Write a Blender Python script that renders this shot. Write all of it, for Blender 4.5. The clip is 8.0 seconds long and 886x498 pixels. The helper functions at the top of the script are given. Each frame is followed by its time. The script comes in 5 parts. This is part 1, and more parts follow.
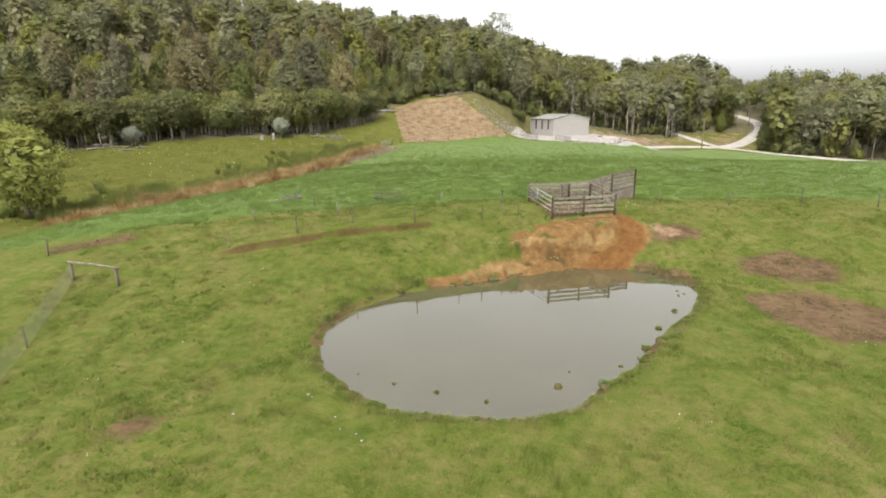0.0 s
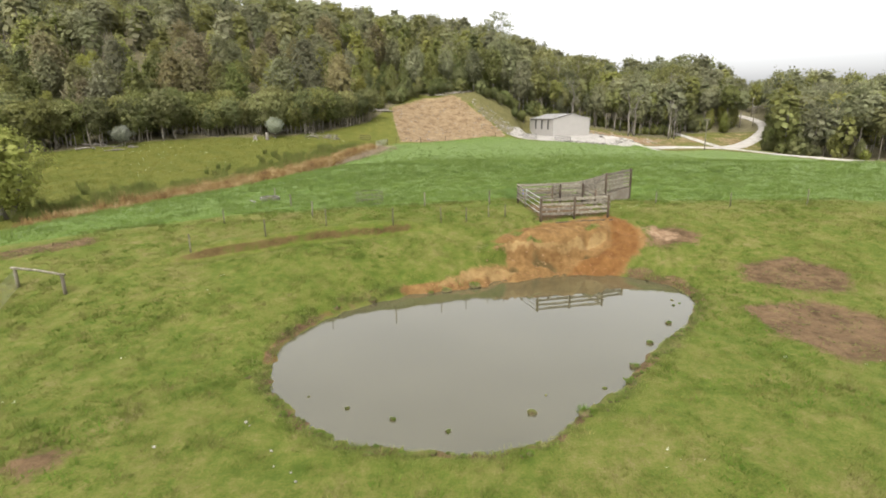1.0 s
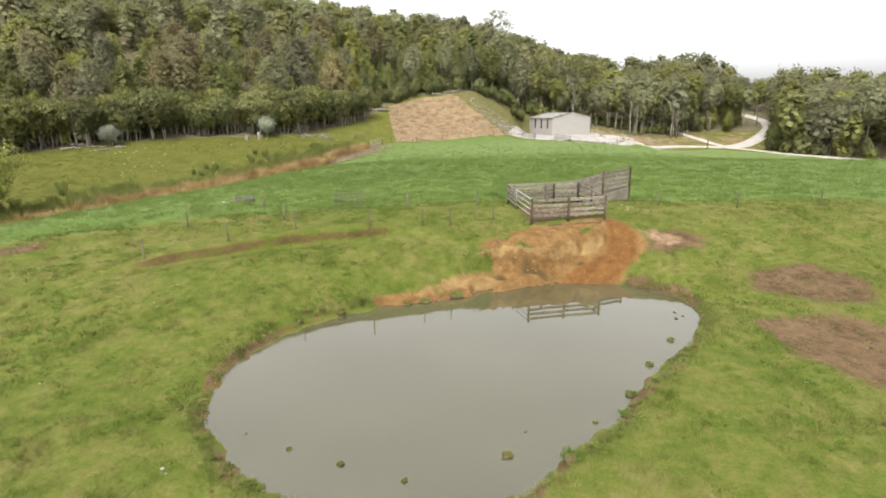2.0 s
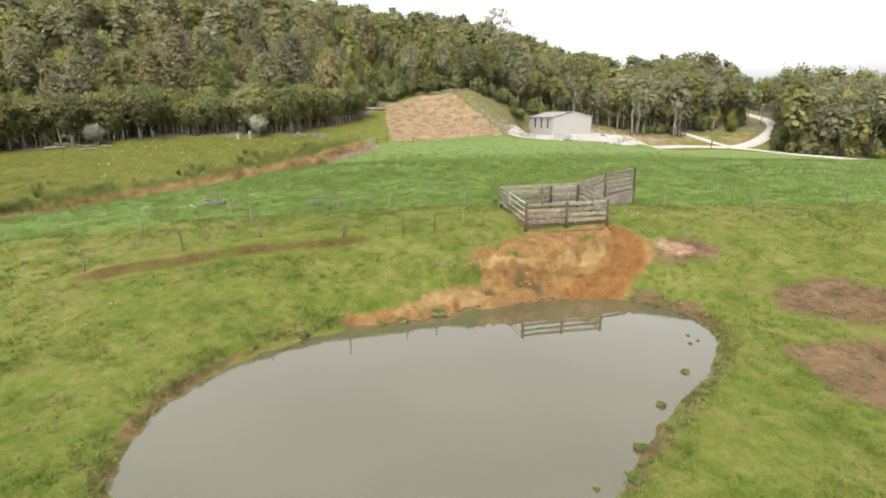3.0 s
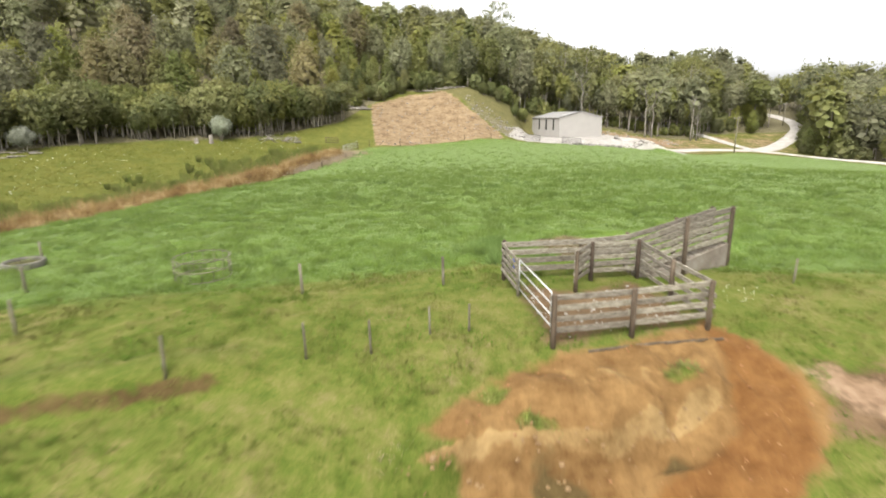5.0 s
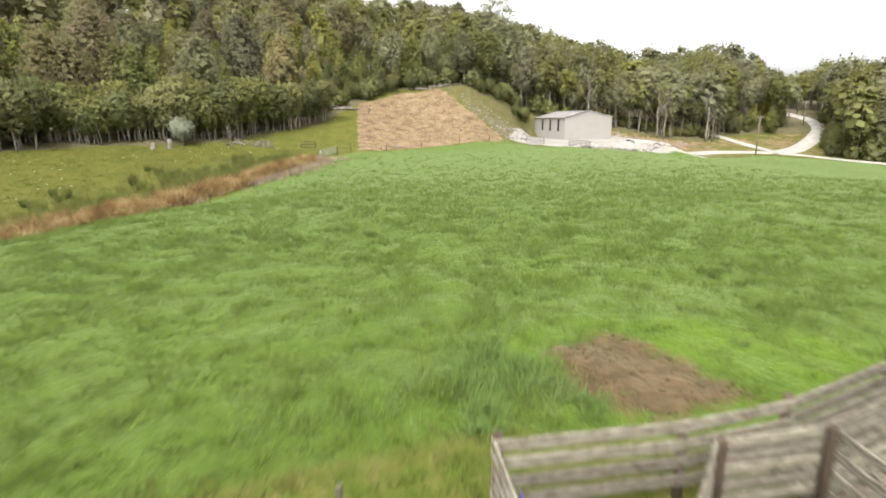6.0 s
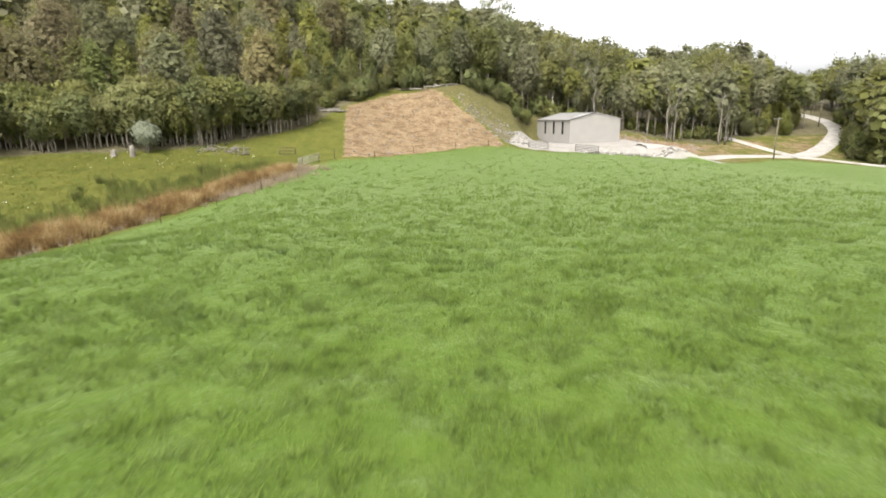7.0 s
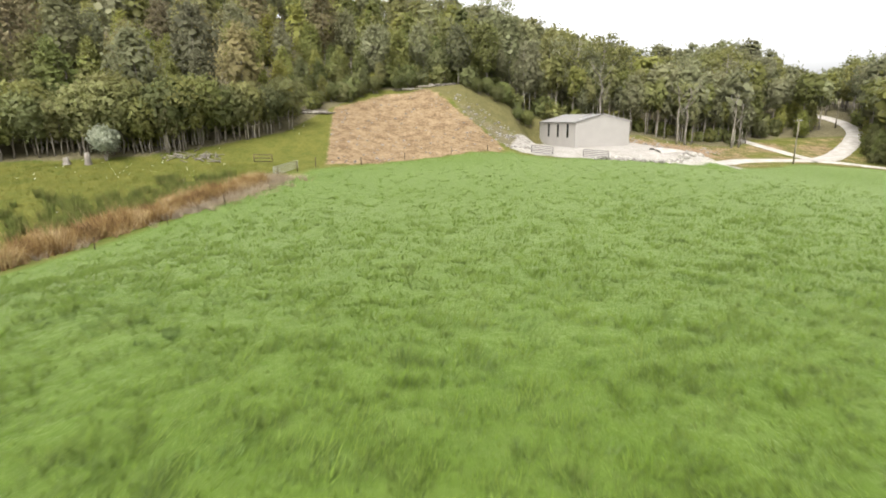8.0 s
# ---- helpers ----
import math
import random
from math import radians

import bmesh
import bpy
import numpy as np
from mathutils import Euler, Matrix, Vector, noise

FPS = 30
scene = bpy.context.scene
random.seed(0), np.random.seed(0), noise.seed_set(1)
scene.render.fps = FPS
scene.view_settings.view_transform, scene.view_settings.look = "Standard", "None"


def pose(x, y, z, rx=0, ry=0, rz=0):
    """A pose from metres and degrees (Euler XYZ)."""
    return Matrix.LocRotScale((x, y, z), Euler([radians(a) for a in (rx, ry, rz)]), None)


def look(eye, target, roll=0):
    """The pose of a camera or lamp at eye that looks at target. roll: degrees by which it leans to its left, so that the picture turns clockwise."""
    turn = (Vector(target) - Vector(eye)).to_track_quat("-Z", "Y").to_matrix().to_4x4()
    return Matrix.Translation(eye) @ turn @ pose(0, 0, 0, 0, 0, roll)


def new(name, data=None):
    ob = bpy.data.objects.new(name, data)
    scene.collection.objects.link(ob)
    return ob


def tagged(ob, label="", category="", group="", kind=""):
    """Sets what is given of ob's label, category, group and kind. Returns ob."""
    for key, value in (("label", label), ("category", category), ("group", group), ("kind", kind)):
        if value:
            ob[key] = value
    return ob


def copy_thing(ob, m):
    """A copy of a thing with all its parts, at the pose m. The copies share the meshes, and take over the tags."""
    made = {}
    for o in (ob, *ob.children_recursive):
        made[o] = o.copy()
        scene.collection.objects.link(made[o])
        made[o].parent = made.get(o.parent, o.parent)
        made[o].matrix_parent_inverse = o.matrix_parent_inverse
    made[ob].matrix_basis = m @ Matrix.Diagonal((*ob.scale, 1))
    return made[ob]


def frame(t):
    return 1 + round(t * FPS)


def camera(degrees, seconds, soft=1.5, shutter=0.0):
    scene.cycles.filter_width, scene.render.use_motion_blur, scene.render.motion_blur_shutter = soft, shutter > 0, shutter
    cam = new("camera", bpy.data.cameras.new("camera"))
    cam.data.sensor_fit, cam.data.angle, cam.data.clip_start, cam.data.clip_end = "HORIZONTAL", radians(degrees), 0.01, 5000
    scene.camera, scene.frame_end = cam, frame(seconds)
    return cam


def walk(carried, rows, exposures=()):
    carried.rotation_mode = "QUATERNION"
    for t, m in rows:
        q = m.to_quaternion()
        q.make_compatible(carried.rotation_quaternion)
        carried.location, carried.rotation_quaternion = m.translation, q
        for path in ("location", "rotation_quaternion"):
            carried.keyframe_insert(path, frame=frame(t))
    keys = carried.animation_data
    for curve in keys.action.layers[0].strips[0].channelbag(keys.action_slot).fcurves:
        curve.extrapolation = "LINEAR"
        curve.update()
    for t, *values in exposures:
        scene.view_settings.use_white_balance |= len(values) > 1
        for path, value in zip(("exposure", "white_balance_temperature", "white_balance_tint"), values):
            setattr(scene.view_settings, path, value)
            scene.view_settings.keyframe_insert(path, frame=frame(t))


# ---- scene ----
cam = camera(80.3, 8.0, soft=1.8, shutter=0.4)
PATH = [
    (0, (0.046, 0.563, 10.535), (0.022, 2.498, 10.031), -0.6),
    (0.5, (0.855, 1.728, 10.355), (0.824, 3.664, 9.853), -0.6),
    (1, (1.571, 2.985, 10.138), (1.535, 4.921, 9.638), -0.6),
    (1.5, (2.218, 4.362, 9.903), (2.178, 6.298, 9.405), -0.7),
    (3, (3.726, 9.419, 9.352), (3.678, 11.356, 8.855), -0.7),
    (3.5, (4.059, 11.506, 9.295), (4.011, 13.443, 8.799), -0.7),
    (4, (4.366, 15.09, 9.385), (4.317, 17.027, 8.888), -0.8),
    (4.2, (4.445, 16.863, 9.406), (4.395, 18.801, 8.913), -0.6),
    (4.5, (4.57, 19.86, 9.422), (4.52, 21.797, 8.927), -0.8),
    (4.7, (4.689, 21.974, 9.37), (4.642, 23.912, 8.875), -0.7),
    (5.8, (6.079, 35.36, 9.349), (6.023, 37.296, 8.85), -1.2),
    (6, (6.262, 37.831, 9.394), (6.21, 39.768, 8.898), -1.0),
    (6.5, (6.685, 42.564, 9.568), (6.633, 44.501, 9.072), -1.0),
    (7, (6.894, 46.929, 9.793), (6.844, 48.866, 9.298), -1.1),
    (7.5, (7.071, 51.191, 9.954), (7.024, 53.128, 9.458), -1.1),
    (8, (7.475, 55.661, 10.055), (7.427, 57.598, 9.562), -1.2),
]
EXPOSURES = [(0, 1.25), (1.5, 1.35), (3.5, 1.51), (4.5, 1.56), (6, 1.53), (8, 1.48)]
walk(cam, [(t, look(eye, target, roll)) for t, eye, target, roll in PATH], EXPOSURES)

# ---- light ----
world = bpy.data.worlds.new("overcast_sky")
scene.world = world
world.use_nodes = True
wn, wl = world.node_tree.nodes, world.node_tree.links
wn.clear()
sky = wn.new("ShaderNodeTexSky")
sky.sky_type, sky.sun_disc = "NISHITA", False
sky.sun_elevation, sky.sun_rotation = radians(58), radians(200)
sky.air_density, sky.dust_density, sky.ozone_density = 1.0, 4.0, 1.0
grey = wn.new("ShaderNodeHueSaturation")
grey.inputs["Saturation"].default_value = 0.04
back = wn.new("ShaderNodeBackground")
back.inputs["Strength"].default_value = 0.15
wout = wn.new("ShaderNodeOutputWorld")
wl.new(sky.outputs[0], grey.inputs["Color"])
wl.new(grey.outputs[0], back.inputs["Color"])
wl.new(back.outputs[0], wout.inputs[0])
sun = new("sun", bpy.data.lights.new("sun", "SUN"))
sun.data.energy, sun.data.angle, sun.data.color = 1.0, radians(25), (1.0, 0.97, 0.92)
sun.matrix_world = look((-12, -34, 58), (0, 0, 0))


# ---- materials ----
def ramp(nodes, stops):
    r = nodes.new("ShaderNodeValToRGB")
    e = r.color_ramp.elements
    while len(e) < len(stops):
        e.new(0.5)
    for el, (at, col) in zip(e, stops):
        el.position, el.color = at, (*col, 1)
    return r


def shade(name, cols, scale=4.0, fine=40.0, rough=0.85, bump=0.3, bump_dist=0.02, vary=0.25, island=False, metal=0.0, stretch=(1, 1, 1), spec=0.3, see=0.0, face="", sheen=0.0, lift=3.0):
    """A material of a few blended colours with coarse and fine noise, a little hue change per object or per loose piece, and relief."""
    m = bpy.data.materials.new(name)
    m.use_nodes = True
    n, l = m.node_tree.nodes, m.node_tree.links
    b = n["Principled BSDF"]
    b.inputs["Roughness"].default_value, b.inputs["Metallic"].default_value = rough, metal
    b.inputs["Specular IOR Level"].default_value = spec
    b.inputs["Sheen Weight"].default_value, b.inputs["Sheen Roughness"].default_value = sheen, 0.3
    b.inputs["Sheen Tint"].default_value = (0.85, 0.95, 0.6, 1)
    geo = n.new("ShaderNodeNewGeometry")
    mp = n.new("ShaderNodeMapping")
    mp.inputs["Scale"].default_value = stretch
    l.new(geo.outputs["Position"], mp.inputs["Vector"])
    big, small = n.new("ShaderNodeTexNoise"), n.new("ShaderNodeTexNoise")
    for tex, sc, det in ((big, scale, 4), (small, fine, 3)):
        tex.inputs["Scale"].default_value, tex.inputs["Detail"].default_value = sc, det
        l.new(mp.outputs[0], tex.inputs["Vector"])
    mix = n.new("ShaderNodeMath")
    mix.operation = "MULTIPLY_ADD"
    mix.inputs[1].default_value, mix.inputs[2].default_value = 0.45, -0.22
    l.new(small.outputs["Fac"], mix.inputs[0])
    add = n.new("ShaderNodeMath")
    add.operation = "ADD"
    l.new(big.outputs["Fac"], add.inputs[0])
    l.new(mix.outputs[0], add.inputs[1])
    k = len(cols)
    r = ramp(n, [(0.28 + 0.44 * i / max(1, k - 1), c) for i, c in enumerate(cols)])
    l.new(add.outputs[0], r.inputs["Fac"])
    col = r.outputs["Color"]
    if vary:
        rnd = geo.outputs["Random Per Island"] if island else n.new("ShaderNodeObjectInfo").outputs["Random"]
        hs = n.new("ShaderNodeHueSaturation")
        for key, lo, hi in (("Value", 1 - vary, 1 + vary), ("Hue", 0.5 - 0.03 * vary, 0.5 + 0.03 * vary)):
            mr = n.new("ShaderNodeMapRange")
            mr.inputs["To Min"].default_value, mr.inputs["To Max"].default_value = lo, hi
            l.new(rnd, mr.inputs["Value"])
            l.new(mr.outputs[0], hs.inputs[key])
        l.new(col, hs.inputs["Color"])
        col = hs.outputs["Color"]
        if island:
            hs = n.new("ShaderNodeHueSaturation")
            tone = n.new("ShaderNodeAttribute")
            tone.attribute_name = "tone"
            own = n.new("ShaderNodeMath")
            l.new(n.new("ShaderNodeObjectInfo").outputs["Random"], own.inputs[0])
            l.new(tone.outputs["Fac"], own.inputs[1])
            leafy = face == "puff"
            for key, lo, hi, turns in (("Value", 0.66, 1.14, 1.0), ("Hue", 0.487, 0.513, 3.7), ("Saturation", 0.88, 1.06, 7.3)) if leafy else ():
                tw = n.new("ShaderNodeMath")
                tw.operation = "MULTIPLY"
                tw.inputs[1].default_value = turns
                l.new(own.outputs[0], tw.inputs[0])
                fr = n.new("ShaderNodeMath")
                fr.operation = "FRACT"
                l.new(tw.outputs[0], fr.inputs[0])
                mr = n.new("ShaderNodeMapRange")
                mr.inputs["To Min"].default_value, mr.inputs["To Max"].default_value = lo, hi
                l.new(fr.outputs[0], mr.inputs["Value"])
                l.new(mr.outputs[0], hs.inputs[key])
            l.new(col, hs.inputs["Color"])
            col = hs.outputs["Color"]
    l.new(col, b.inputs["Base Color"])
    if bump:
        bp = n.new("ShaderNodeBump")
        bp.inputs["Strength"].default_value, bp.inputs["Distance"].default_value = bump, bump_dist
        l.new(small.outputs["Fac"], bp.inputs["Height"])
        l.new(bp.outputs[0], b.inputs["Normal"])
    if face:
        if face == "up":
            src = n.new("ShaderNodeCombineXYZ")
            src.inputs[2].default_value = lift
            out = src.outputs[0]
        else:
            src = n.new("ShaderNodeAttribute")
            src.attribute_name = face
            vt = n.new("ShaderNodeVectorTransform")
            vt.vector_type, vt.convert_from, vt.convert_to = "NORMAL", "OBJECT", "WORLD"
            l.new(src.outputs["Vector"], vt.inputs[0])
            sc = n.new("ShaderNodeVectorMath")
            sc.operation = "SCALE"
            sc.inputs["Scale"].default_value = 2.2
            l.new(vt.outputs[0], sc.inputs[0])
            out = sc.outputs[0]
        ad, nm = n.new("ShaderNodeVectorMath"), n.new("ShaderNodeVectorMath")
        nm.operation = "NORMALIZE"
        l.new(geo.outputs["Normal"], ad.inputs[0])
        l.new(out, ad.inputs[1])
        l.new(ad.outputs[0], nm.inputs[0])
        l.new(nm.outputs[0], b.inputs["Normal"])
    if see:
        tr = n.new("ShaderNodeBsdfTranslucent")
        l.new(col, tr.inputs["Color"])
        ms = n.new("ShaderNodeMixShader")
        ms.inputs[0].default_value = see
        l.new(b.outputs[0], ms.inputs[1])
        l.new(tr.outputs[0], ms.inputs[2])
        l.new(ms.outputs[0], n["Material Output"].inputs["Surface"])
    return m


# ground: grass, with zones of other soil given by the ground's own attributes
ZONES = {
    "paddock": ((0.058, 0.097, 0.011), (0.080, 0.122, 0.019)),
    "fresh": ((0.058, 0.106, 0.006), (0.090, 0.142, 0.012)),
    "meadow": ((0.060, 0.074, 0.012), (0.118, 0.112, 0.024)),
    "litter": ((0.075, 0.066, 0.036), (0.145, 0.125, 0.07)),
    "dull": ((0.070, 0.068, 0.022), (0.125, 0.108, 0.044)),
    "straw": ((0.085, 0.052, 0.024), (0.275, 0.200, 0.118)),
    "clay": ((0.098, 0.051, 0.017), (0.200, 0.120, 0.046)),
    "red": ((0.088, 0.038, 0.011), (0.165, 0.082, 0.026)),
    "tan": ((0.125, 0.074, 0.026), (0.255, 0.170, 0.074)),
    "mud": ((0.050, 0.031, 0.015), (0.145, 0.094, 0.050)),
    # dark earth of the scarp; in the bank's hollows it stands in for shade
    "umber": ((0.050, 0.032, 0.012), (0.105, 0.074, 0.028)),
    "pale": ((0.13, 0.080, 0.044), (0.28, 0.195, 0.125)),
    "gravel": ((0.22, 0.20, 0.17), (0.34, 0.316, 0.285)),
}


def ground_material():
    m = bpy.data.materials.new("ground")
    m.use_nodes = True
    n, l = m.node_tree.nodes, m.node_tree.links
    b = n["Principled BSDF"]
    b.inputs["Roughness"].default_value, b.inputs["Specular IOR Level"].default_value = 0.95, 0.12
    geo = n.new("ShaderNodeNewGeometry")

    def tex(scale, detail=4, rough=0.6):
        t = n.new("ShaderNodeTexNoise")
        t.inputs["Scale"].default_value, t.inputs["Detail"].default_value, t.inputs["Roughness"].default_value = scale, detail, rough
        l.new(geo.outputs["Position"], t.inputs["Vector"])
        return t.outputs["Fac"]

    def calc(op, a, c):
        q = n.new("ShaderNodeMath")
        q.operation = op
        for i, v in ((0, a), (1, c)):
            if isinstance(v, (int, float)):
                q.inputs[i].default_value = v
            else:
                l.new(v, q.inputs[i])
        return q.outputs[0]

    huge, big, mid, small = tex(0.07), tex(0.45), tex(2.2, 5), tex(14, 4)
    blend = calc("SUBTRACT", calc("ADD", calc("MULTIPLY", big, 0.65), calc("ADD", calc("MULTIPLY", mid, 0.80), calc("MULTIPLY", small, 0.75))), 0.50)
    earth = calc("SUBTRACT", calc("ADD", calc("MULTIPLY", big, 0.6), calc("ADD", calc("MULTIPLY", mid, 0.7), calc("MULTIPLY", small, 0.2))), 0.16)
    r = ramp(n, [(0.36, (0.052, 0.076, 0.010)), (0.54, (0.080, 0.098, 0.016)), (0.72, (0.112, 0.112, 0.028)), (0.90, (0.152, 0.125, 0.052))])
    l.new(calc("ADD", blend, calc("MULTIPLY", calc("SUBTRACT", huge, 0.5), 0.35)), r.inputs["Fac"])
    col = r.outputs["Color"]
    edge = calc("MULTIPLY", calc("SUBTRACT", calc("ADD", calc("MULTIPLY", mid, 0.6), calc("MULTIPLY", big, 0.5)), 0.55), 1.5)
    for zone, (dark, light) in ZONES.items():
        at = n.new("ShaderNodeAttribute")
        at.attribute_name = zone
        mr = n.new("ShaderNodeMapRange")
        mr.inputs["From Min"].default_value, mr.inputs["From Max"].default_value = 0.36, 0.64
        raw = at.outputs["Fac"]
        inside = calc("ADD", raw, calc("MULTIPLY", edge, calc("MULTIPLY", calc("MULTIPLY", raw, calc("SUBTRACT", 1.0, raw)), 3.2)))
        l.new(inside, mr.inputs["Value"])
        zr = ramp(n, [(0.40, dark), (0.78, light)])
        if zone == "paddock":  # the nap of long grass
            l.new(calc("MULTIPLY", raw, 0.32), b.inputs["Sheen Weight"])
            b.inputs["Sheen Roughness"].default_value, b.inputs["Sheen Tint"].default_value = 0.3, (0.85, 0.95, 0.6, 1)
        l.new(earth if zone in ("clay", "red", "pale", "tan", "mud", "umber", "straw") else blend, zr.inputs["Fac"])
        mx = n.new("ShaderNodeMix")
        mx.data_type = "RGBA"
        l.new(mr.outputs[0], mx.inputs["Factor"])
        l.new(col, mx.inputs["A"])
        l.new(zr.outputs[0], mx.inputs["B"])
        col = mx.outputs["Result"]
    l.new(col, b.inputs["Base Color"])
    bp = n.new("ShaderNodeBump")
    bp.inputs["Strength"].default_value, bp.inputs["Distance"].default_value = 0.8, 0.12
    l.new(calc("ADD", mid, calc("MULTIPLY", small, 0.4)), bp.inputs["Height"])
    l.new(bp.outputs[0], b.inputs["Normal"])
    return m


GROUND = ground_material()
BLADE = shade("pasture_blades", [(0.062, 0.094, 0.010), (0.086, 0.110, 0.016), (0.114, 0.118, 0.027), (0.152, 0.134, 0.048)], 0.9, 5, 0.8, 0, vary=0.25, island=True, spec=0.15, see=0.25, face="up", lift=1.1)
FRESHEN = shade("tussock_blades", [(0.054, 0.104, 0.008), (0.076, 0.126, 0.012), (0.105, 0.140, 0.022)], 1.0, 6, 0.8, 0, vary=0.25, island=True, spec=0.15, see=0.25, face="up", lift=1.1)
LUSH = shade("paddock_blades", [(0.110, 0.175, 0.016), (0.134, 0.198, 0.026), (0.166, 0.226, 0.048)], 0.7, 4.5, 0.6, 0, vary=0.14, island=True, spec=0.3, see=0.42, face="up", sheen=0.9, lift=2.6)
LONG = shade("long_blades", [(0.095, 0.155, 0.032), (0.125, 0.185, 0.046), (0.160, 0.215, 0.068)], 0.5, 5, 0.75, 0, vary=0.15, island=True, spec=0.2, see=0.3, face="up", lift=1.2)
SEDGE = shade("dry_sedge", [(0.090, 0.050, 0.016), (0.210, 0.130, 0.046), (0.40, 0.305, 0.155)], 0.5, 3, 0.9, 0, vary=0.3, island=True, see=0.2, face="up", lift=0.6)
DULL = shade("dead_grass", [(0.10, 0.065, 0.034), (0.17, 0.115, 0.062), (0.24, 0.175, 0.10)], 0.4, 3, 0.9, 0, vary=0.25, island=True, face="up")
STRAW = shade("pale_straw", [(0.24, 0.175, 0.105), (0.36, 0.285, 0.19), (0.48, 0.40, 0.29)], 0.4, 3, 0.9, 0, vary=0.25, island=True, see=0.2, face="up")
MEADOW = shade("meadow_blades", [(0.074, 0.088, 0.013), (0.102, 0.110, 0.019), (0.145, 0.130, 0.030)], 0.3, 3, 0.85, 0, vary=0.2, island=True, spec=0.1, see=0.2, face="up", lift=1.3)
RUSH = shade("green_rush", [(0.075, 0.100, 0.014), (0.115, 0.135, 0.021), (0.17, 0.155, 0.04)], 1.0, 6, 0.8, 0, vary=0.3, island=True, see=0.3, face="up", lift=1.6)
TUSSOCK = shade("bank_tussock", [(0.085, 0.112, 0.017), (0.135, 0.155, 0.032), (0.185, 0.165, 0.060)], 1.5, 9, 0.9, 0.4, 0.04, vary=0.3, island=True, see=0.15, face="up")
CLOD = shade("earth_clod", [(0.065, 0.048, 0.023), (0.11, 0.084, 0.038), (0.10, 0.115, 0.030)], 6, 30, 0.95, 0.8, 0.05)
LUMP = shade("tan_clay", [(0.18, 0.11, 0.045), (0.25, 0.165, 0.075), (0.31, 0.22, 0.11)], 3, 20, 0.95, 0.6, 0.03)
CRUMB = shade("clay_crumb", [(0.13, 0.055, 0.018), (0.22, 0.11, 0.045), (0.31, 0.2, 0.105)], 6, 30, 0.95, 0.6, 0.03)
PETAL = shade("white_petals", [(0.62, 0.60, 0.50), (0.78, 0.77, 0.70)], 3, 20, 0.8, 0, vary=0.15, island=True, face="up")
LEAF = {
    name: shade(name + "_leaves", cols, 0.35, 3, 0.65, 0, vary=0.17, island=True, spec=0.3, see=0.5, face="puff")
    for name, cols in {
        "moss": [(0.20, 0.215, 0.036), (0.26, 0.27, 0.052), (0.32, 0.32, 0.075)],
        "gum": [(0.178, 0.182, 0.052), (0.220, 0.222, 0.066), (0.265, 0.262, 0.088)],
        # grey-green gum leaves, made greyer to imitate haze over the eastern woods
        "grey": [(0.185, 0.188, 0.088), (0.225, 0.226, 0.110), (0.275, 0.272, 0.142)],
        "wattle": [(0.200, 0.206, 0.046), (0.248, 0.250, 0.060), (0.290, 0.286, 0.080)],
        "scrub": [(0.128, 0.144, 0.042), (0.165, 0.176, 0.054), (0.205, 0.210, 0.072)],
        "russet": [(0.200, 0.174, 0.074), (0.240, 0.206, 0.092), (0.280, 0.240, 0.116)],
        "pale": [(0.28, 0.30, 0.19), (0.44, 0.455, 0.33), (0.60, 0.61, 0.48)],
    }.items()
}
BARK = shade("grey_bark", [(0.13, 0.112, 0.09), (0.235, 0.208, 0.172), (0.35, 0.318, 0.275)], 1.2, 12, 0.9, 0.5, 0.03, stretch=(1, 1, 0.25))
STEM = shade("brown_bark", [(0.12, 0.10, 0.078), (0.21, 0.185, 0.148), (0.32, 0.29, 0.24)], 1.2, 12, 0.9, 0.5, 0.03, stretch=(1, 1, 0.25))
DEADWOOD = shade("bleached_wood", [(0.10, 0.086, 0.066), (0.175, 0.155, 0.125), (0.27, 0.248, 0.21)], 2, 18, 0.9, 0.4, 0.02, stretch=(1, 1, 0.3))
RAIL = shade("weathered_rail", [(0.075, 0.062, 0.042), (0.175, 0.153, 0.114), (0.275, 0.250, 0.200)], 4.0, 30, 0.9, 0.5, 0.012, vary=0.22, stretch=(1, 1, 5))
POST = shade("dark_post", [(0.042, 0.030, 0.020), (0.080, 0.058, 0.038), (0.13, 0.098, 0.068)], 3, 30, 0.9, 0.5, 0.01, stretch=(1, 1, 0.3))
GREYPOST = shade("silvered_post", [(0.085, 0.073, 0.048), (0.145, 0.126, 0.088), (0.21, 0.188, 0.14)], 3, 30, 0.9, 0.5, 0.01, stretch=(1, 1, 0.3))
PIPE = shade("galvanised_pipe", [(0.34, 0.34, 0.32), (0.46, 0.46, 0.43)], 4, 40, 0.5, 0.1, 0.004, metal=0.4)
RUST = shade("rusted_steel", [(0.10, 0.07, 0.05), (0.16, 0.13, 0.10), (0.23, 0.21, 0.18)], 5, 40, 0.7, 0.3, 0.006, metal=0.3)
CONCRETE = shade("stained_concrete", [(0.13, 0.105, 0.075), (0.20, 0.17, 0.13), (0.27, 0.245, 0.20)], 1.6, 25, 0.9, 0.4, 0.02)
TROUGH = shade("mossy_concrete", [(0.045, 0.042, 0.032), (0.085, 0.08, 0.062), (0.13, 0.12, 0.095)], 2.5, 25, 0.9, 0.4, 0.02)
CLAD = shade("cream_cladding", [(0.305, 0.285, 0.26), (0.335, 0.314, 0.285)], 0.5, 8, 0.55, 0.05, 0.01, vary=0)
ROOFING = shade("grey_roofing", [(0.205, 0.195, 0.18), (0.245, 0.235, 0.22)], 0.5, 6, 0.45, 0.05, 0.01, vary=0)
SHEET = shade("clear_sheeting", [(0.42, 0.42, 0.41), (0.48, 0.48, 0.47)], 1, 8, 0.4, 0, vary=0)
